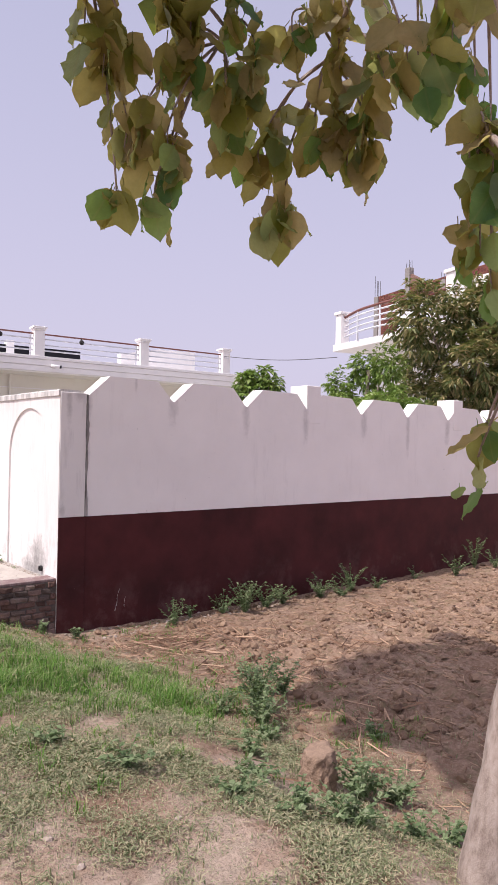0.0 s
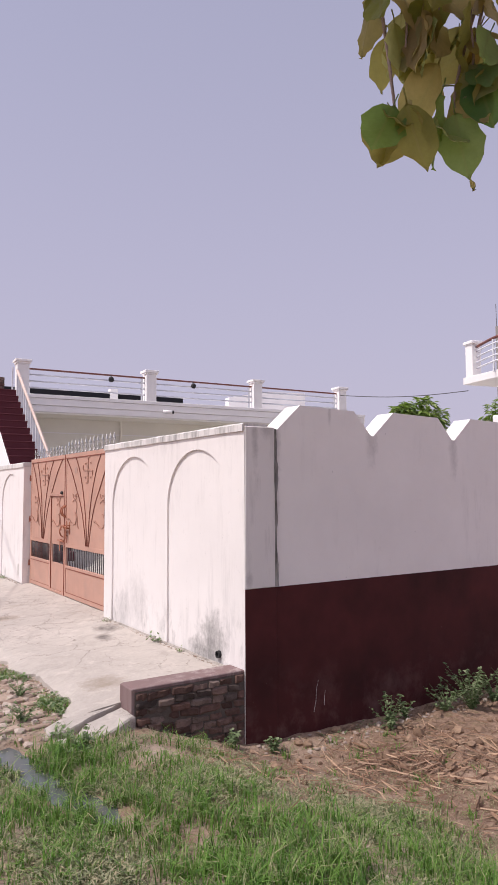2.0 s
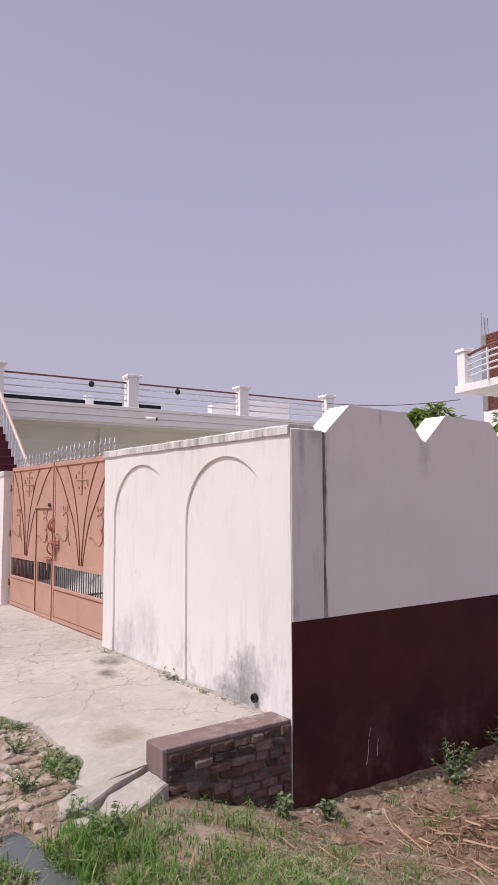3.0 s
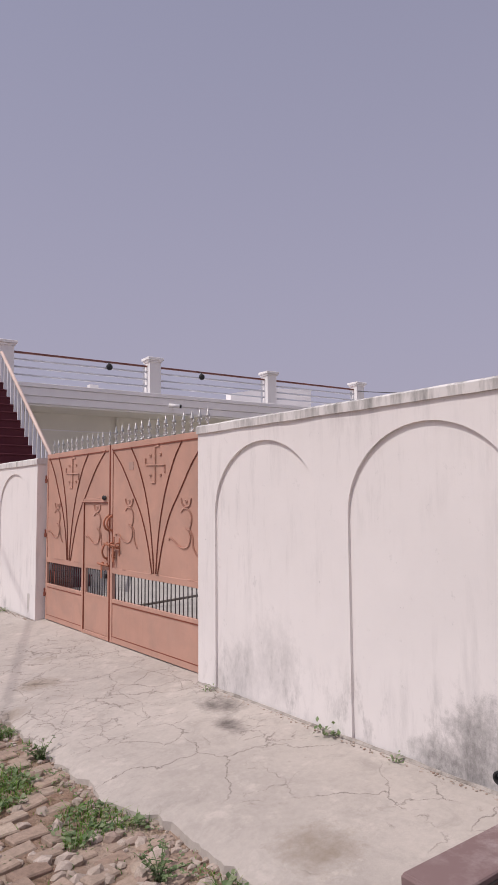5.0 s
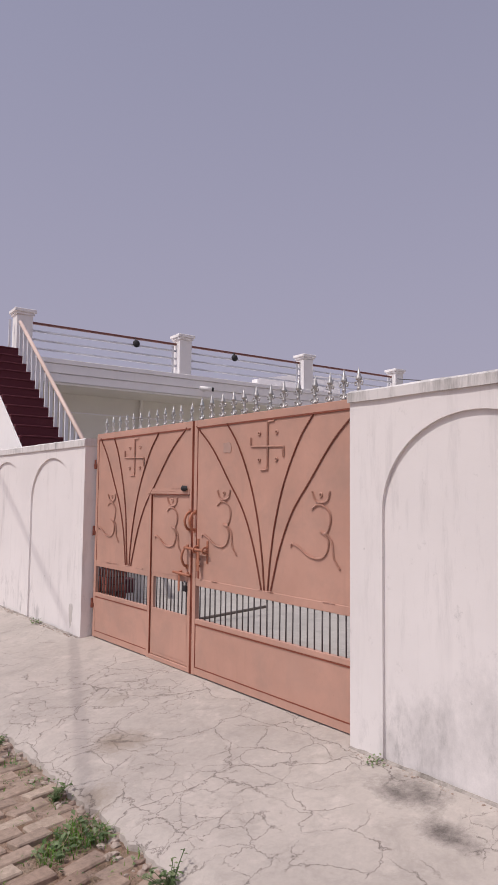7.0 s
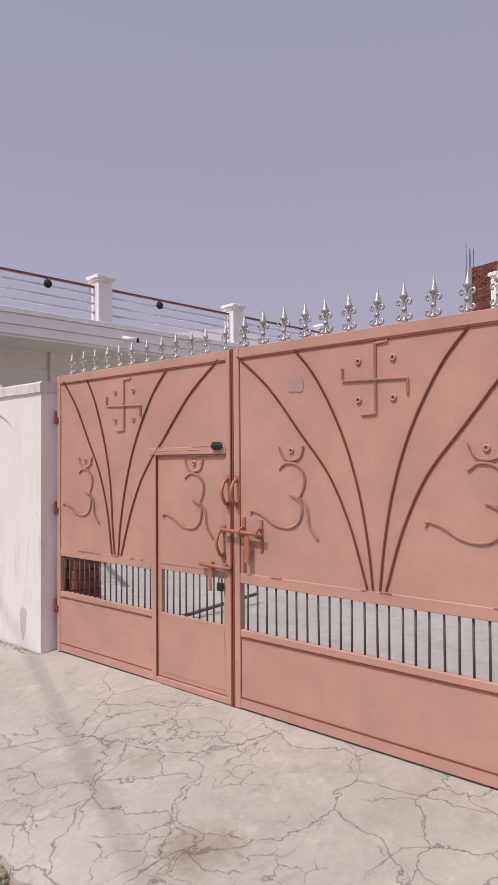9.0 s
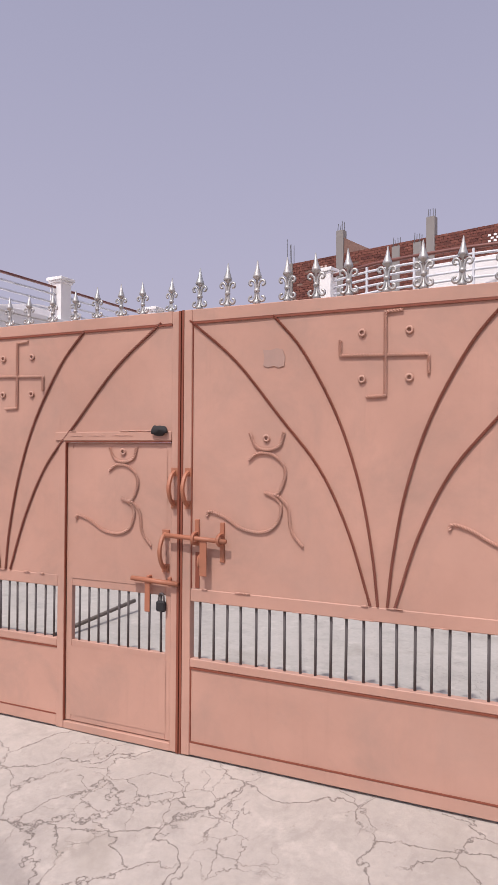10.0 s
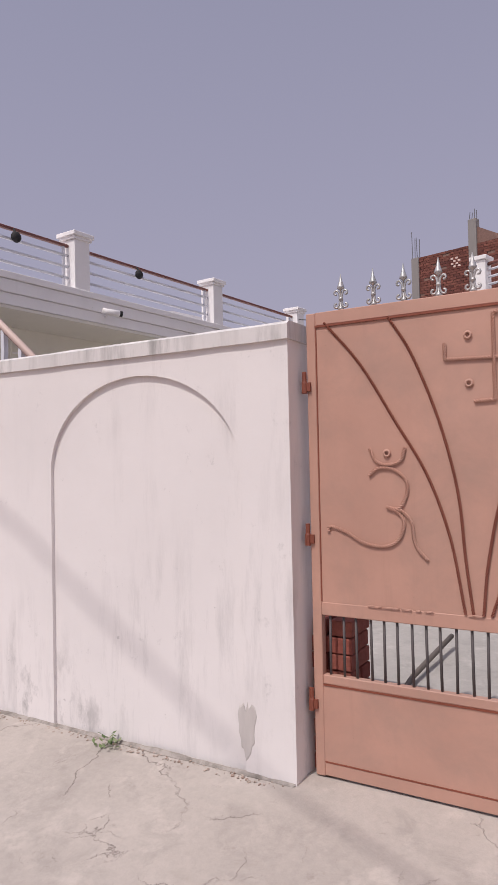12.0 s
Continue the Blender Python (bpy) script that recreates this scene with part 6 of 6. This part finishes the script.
def single_leaf_material(name, stops, glow):
    """Broad leaf seen mostly from below: pale veins, light shining through."""
    m, n, l, b = mat(name, stops[0][1], 0.45, spec=0.4)
    rnd = n.new("ShaderNodeObjectInfo").outputs["Random"]
    col = ramp(n, l, rnd, stops)
    tc = n.new("ShaderNodeTexCoord")
    sep = n.new("ShaderNodeSeparateXYZ")
    l.new(tc.outputs["Object"], sep.inputs[0])
    rib = calc(n, l, "ABSOLUTE", sep.outputs[0])
    v = calc(n, l, "FRACT", calc(n, l, "ADD", calc(n, l, "MULTIPLY", sep.outputs[2], 9.0), calc(n, l, "MULTIPLY", rib, 7.0)))
    vein = calc(n, l, "MAXIMUM", ramp(n, l, v, [(0.0, (0.6, 0.6, 0.6)), (0.10, K0)]), ramp(n, l, rib, [(0.012, K1), (0.03, K0)]))
    mot = noisy(n, l, tc.outputs["Object"], 5, 5, 0.7)
    col = mixed(n, l, 0.6, col, ramp(n, l, mot, [(0.3, (0.6, 0.6, 0.55)), (0.7, (1.25, 1.2, 1.1))]), "MULTIPLY")
    col = mixed(n, l, calc(n, l, "MULTIPLY", vein, 0.3), col, (0.28, 0.26, 0.12))
    l.new(col, b.inputs["Base Color"])
    bumped(n, l, b, vein, 0.3, 0.01)
    tr = n.new("ShaderNodeBsdfTranslucent")
    l.new(mixed(n, l, 0.5, col, glow), tr.inputs[0])
    mx = n.new("ShaderNodeMixShader")
    mx.inputs[0].default_value = 0.62
    l.new(b.outputs[0], mx.inputs[1])
    l.new(tr.outputs[0], mx.inputs[2])
    l.new(mx.outputs[0], n["Material Output"].inputs[0])
    return m


BLADE = single_leaf_material("olive_leaf_blade", [(0, (0.19, 0.27, 0.06)), (0.3, (0.31, 0.29, 0.09)), (0.6, (0.40, 0.31, 0.15)), (0.75, (0.46, 0.37, 0.22)), (0.86, (0.06, 0.21, 0.09)), (1, (0.50, 0.56, 0.28))], (0.70, 0.60, 0.16))
GREENBLADE = single_leaf_material("green_leaf_blade", [(0, (0.05, 0.16, 0.06)), (0.4, (0.09, 0.22, 0.08)), (0.7, (0.20, 0.32, 0.09)), (1, (0.36, 0.46, 0.22))], (0.42, 0.58, 0.10))
LEAVES = [broad_leaf_mesh(k) for k in range(7)]
GREENS = [broad_leaf_mesh(k + 20) for k in range(4)]
for meshes, blade in ((LEAVES, BLADE), (GREENS, GREENBLADE)):
    for me in meshes:
        me.materials.append(blade)

SPRIGS = ((1.84, 5.26, 4.63), (2.04, 5.09, 4.49), (1.95, 5.17, 4.34), (2.26, 5.04, 4.02), (2.13, 5.15, 3.87), (2.38, 4.94, 3.84), (2.08, 5.19, 3.38), (2.32, 5.0, 3.43), (2.39, 4.94, 3.6),
          (2.55, 4.92, 4.68), (2.52, 4.95, 4.46), (2.42, 5.03, 4.85), (2.81, 4.7, 4.86), (2.98, 4.69, 4.57), (2.88, 4.91, 4.23), (3.08, 4.87, 4.28), (3.06, 5.02, 4.0), (3.29, 4.96, 3.96),
          (3.36, 4.9, 4.07), (3.58, 4.99, 3.58), (3.5, 5.05, 3.48), (3.21, 4.5, 4.8), (3.45, 4.3, 4.94), (3.49, 4.27, 4.54), (3.78, 4.29, 4.3), (3.64, 4.4, 4.18), (3.49, 4.53, 4.02),
          (3.7, 4.36, 3.93), (3.84, 4.24, 3.96), (3.63, 3.89, 4.65), (3.6, 3.92, 4.27), (3.38, 3.45, 4.31), (3.3, 3.13, 4.24), (3.29, 3.27, 3.86), (3.32, 2.98, 3.94), (3.49, 3.62, 4.23),
          (3.31, 2.86, 3.61), (3.22, 2.94, 3.37), (3.32, 2.86, 3.24), (3.24, 2.92, 3.07), (3.37, 2.95, 2.86), (3.52, 2.96, 2.61), (3.61, 3.02, 1.61), (3.56, 3.06, 1.36))


def build_broadleaf_tree():
    tree = thing("broadleaf_tree", "slender tree with a pale trunk and big hanging olive leaves", "tree")
    bm = bmesh.new()
    trunk = smooth_line([(2.40, 2.27, -0.7), (2.44, 2.25, -0.3), (2.55, 2.2, 0.35), (2.64, 2.16, 0.9), (2.72, 2.12, 1.9), (2.70, 2.15, 3.0), (2.62, 2.5, 4.2)], 5)
    tube(bm, trunk, 0.15, 14, 0.075)
    for v in bm.verts:
        k = 0.014 * noise.fractal(Vector((v.co.x * 6, v.co.y * 6, v.co.z * 4)), 0.8, 2, 4)
        v.co += Vector((v.co.x - 2.6, v.co.y - 2.2, 0)).normalized() * k
    part("trunk", bm, BARK, tree, smooth=True)
    hub = Vector((2.62, 2.5, 4.2))
    limbs = [[hub, (2.4, 3.6, 5.1), (2.1, 4.7, 5.3), (1.9, 5.3, 5.0)], [hub, (2.7, 3.6, 5.1), (2.8, 4.6, 5.1), (2.9, 5.0, 4.8)], [hub, (3.0, 3.3, 5.0), (3.4, 4.0, 5.0), (3.6, 4.5, 4.7)], [(2.70, 2.13, 2.6), (2.9, 2.5, 3.1), (3.2, 2.8, 3.4)], [hub, (1.9, 3.0, 5.2), (1.2, 3.8, 5.6)]]
    ends = []
    for k in limbs:
        line = smooth_line(k, 5)
        part("limb", tube(bmesh.new(), line, 0.045, 7, 0.012), BARK, tree, smooth=True)
        ends += line
    for x, y, z in SPRIGS:
        count = random.randint(5, 7) if z > 2.6 else random.randint(2, 3)
        p = Vector((x, y, z))
        near = min((e for e in ends if e.z > z - 0.2), key=lambda e: (e - p).length) if z > 2.0 else Vector((2.72, 2.12, 2.2))
        node = p + Vector((0, 0, 0.12))
        twig = smooth_line([near, near.lerp(node, 0.55) + Vector((0, 0, 0.12)), node, p - Vector((0.02, 0.02, 0.12))], 4)
        part("twig", tube(bmesh.new(), twig, 0.014, 5, 0.005), BARK, tree, smooth=True)
        for k in range(count):
            s = random.uniform(0.25, 0.37) * (0.8 if y < 3.3 else 1.0) * (0.85 if z < 2 else 1.0)
            o = p + Vector((random.gauss(0, 0.075), random.gauss(0, 0.075), random.uniform(-0.08, 0.12)))
            ob = new("leaf", random.choice(GREENS if random.random() < (0.8 if y < 3.6 else 0.12) else LEAVES))
            ob.parent = tree
            yaw = random.uniform(0, 360) if random.random() < 0.35 else random.gauss(145, 45)
            ob.matrix_world = pose(*o, 0, 0, yaw) @ pose(0, 0, 0, random.gauss(8, 16), random.gauss(0, 18), 0) @ Matrix.Diagonal((s * random.uniform(0.85, 1.1), s, s, 1))
        for k in range(3):
            o = twig[random.randint(3, 8)]
            s = random.uniform(0.26, 0.36)
            ob = new("leaf", random.choice(LEAVES))
            ob.parent = tree
            ob.matrix_world = pose(*o, 0, 0, random.gauss(145, 60)) @ pose(0, 0, 0, random.gauss(12, 20), random.gauss(0, 25), 0) @ Matrix.Diagonal((s, s, s, 1))
    # high crown over the lane's verge, out of view, added to shade the soil
    verts, faces = [], []
    for _ in range(1150):
        c = Vector((min(2.6, max(0.0, random.gauss(1.2, 0.75))), min(5.5, max(3.2, random.gauss(4.4, 0.75))), random.uniform(5.3, 6.2)))
        a = random.uniform(0, 2 * math.pi)
        d = Vector((math.cos(a), math.sin(a), random.uniform(-1.0, 0.1))).normalized()
        lance_leaf(verts, faces, c, d, random.uniform(0.26, 0.4), 0.42)
    tagged(raw("crown", verts, faces, TEAK, tree), kind="stuff")


build_broadleaf_tree()
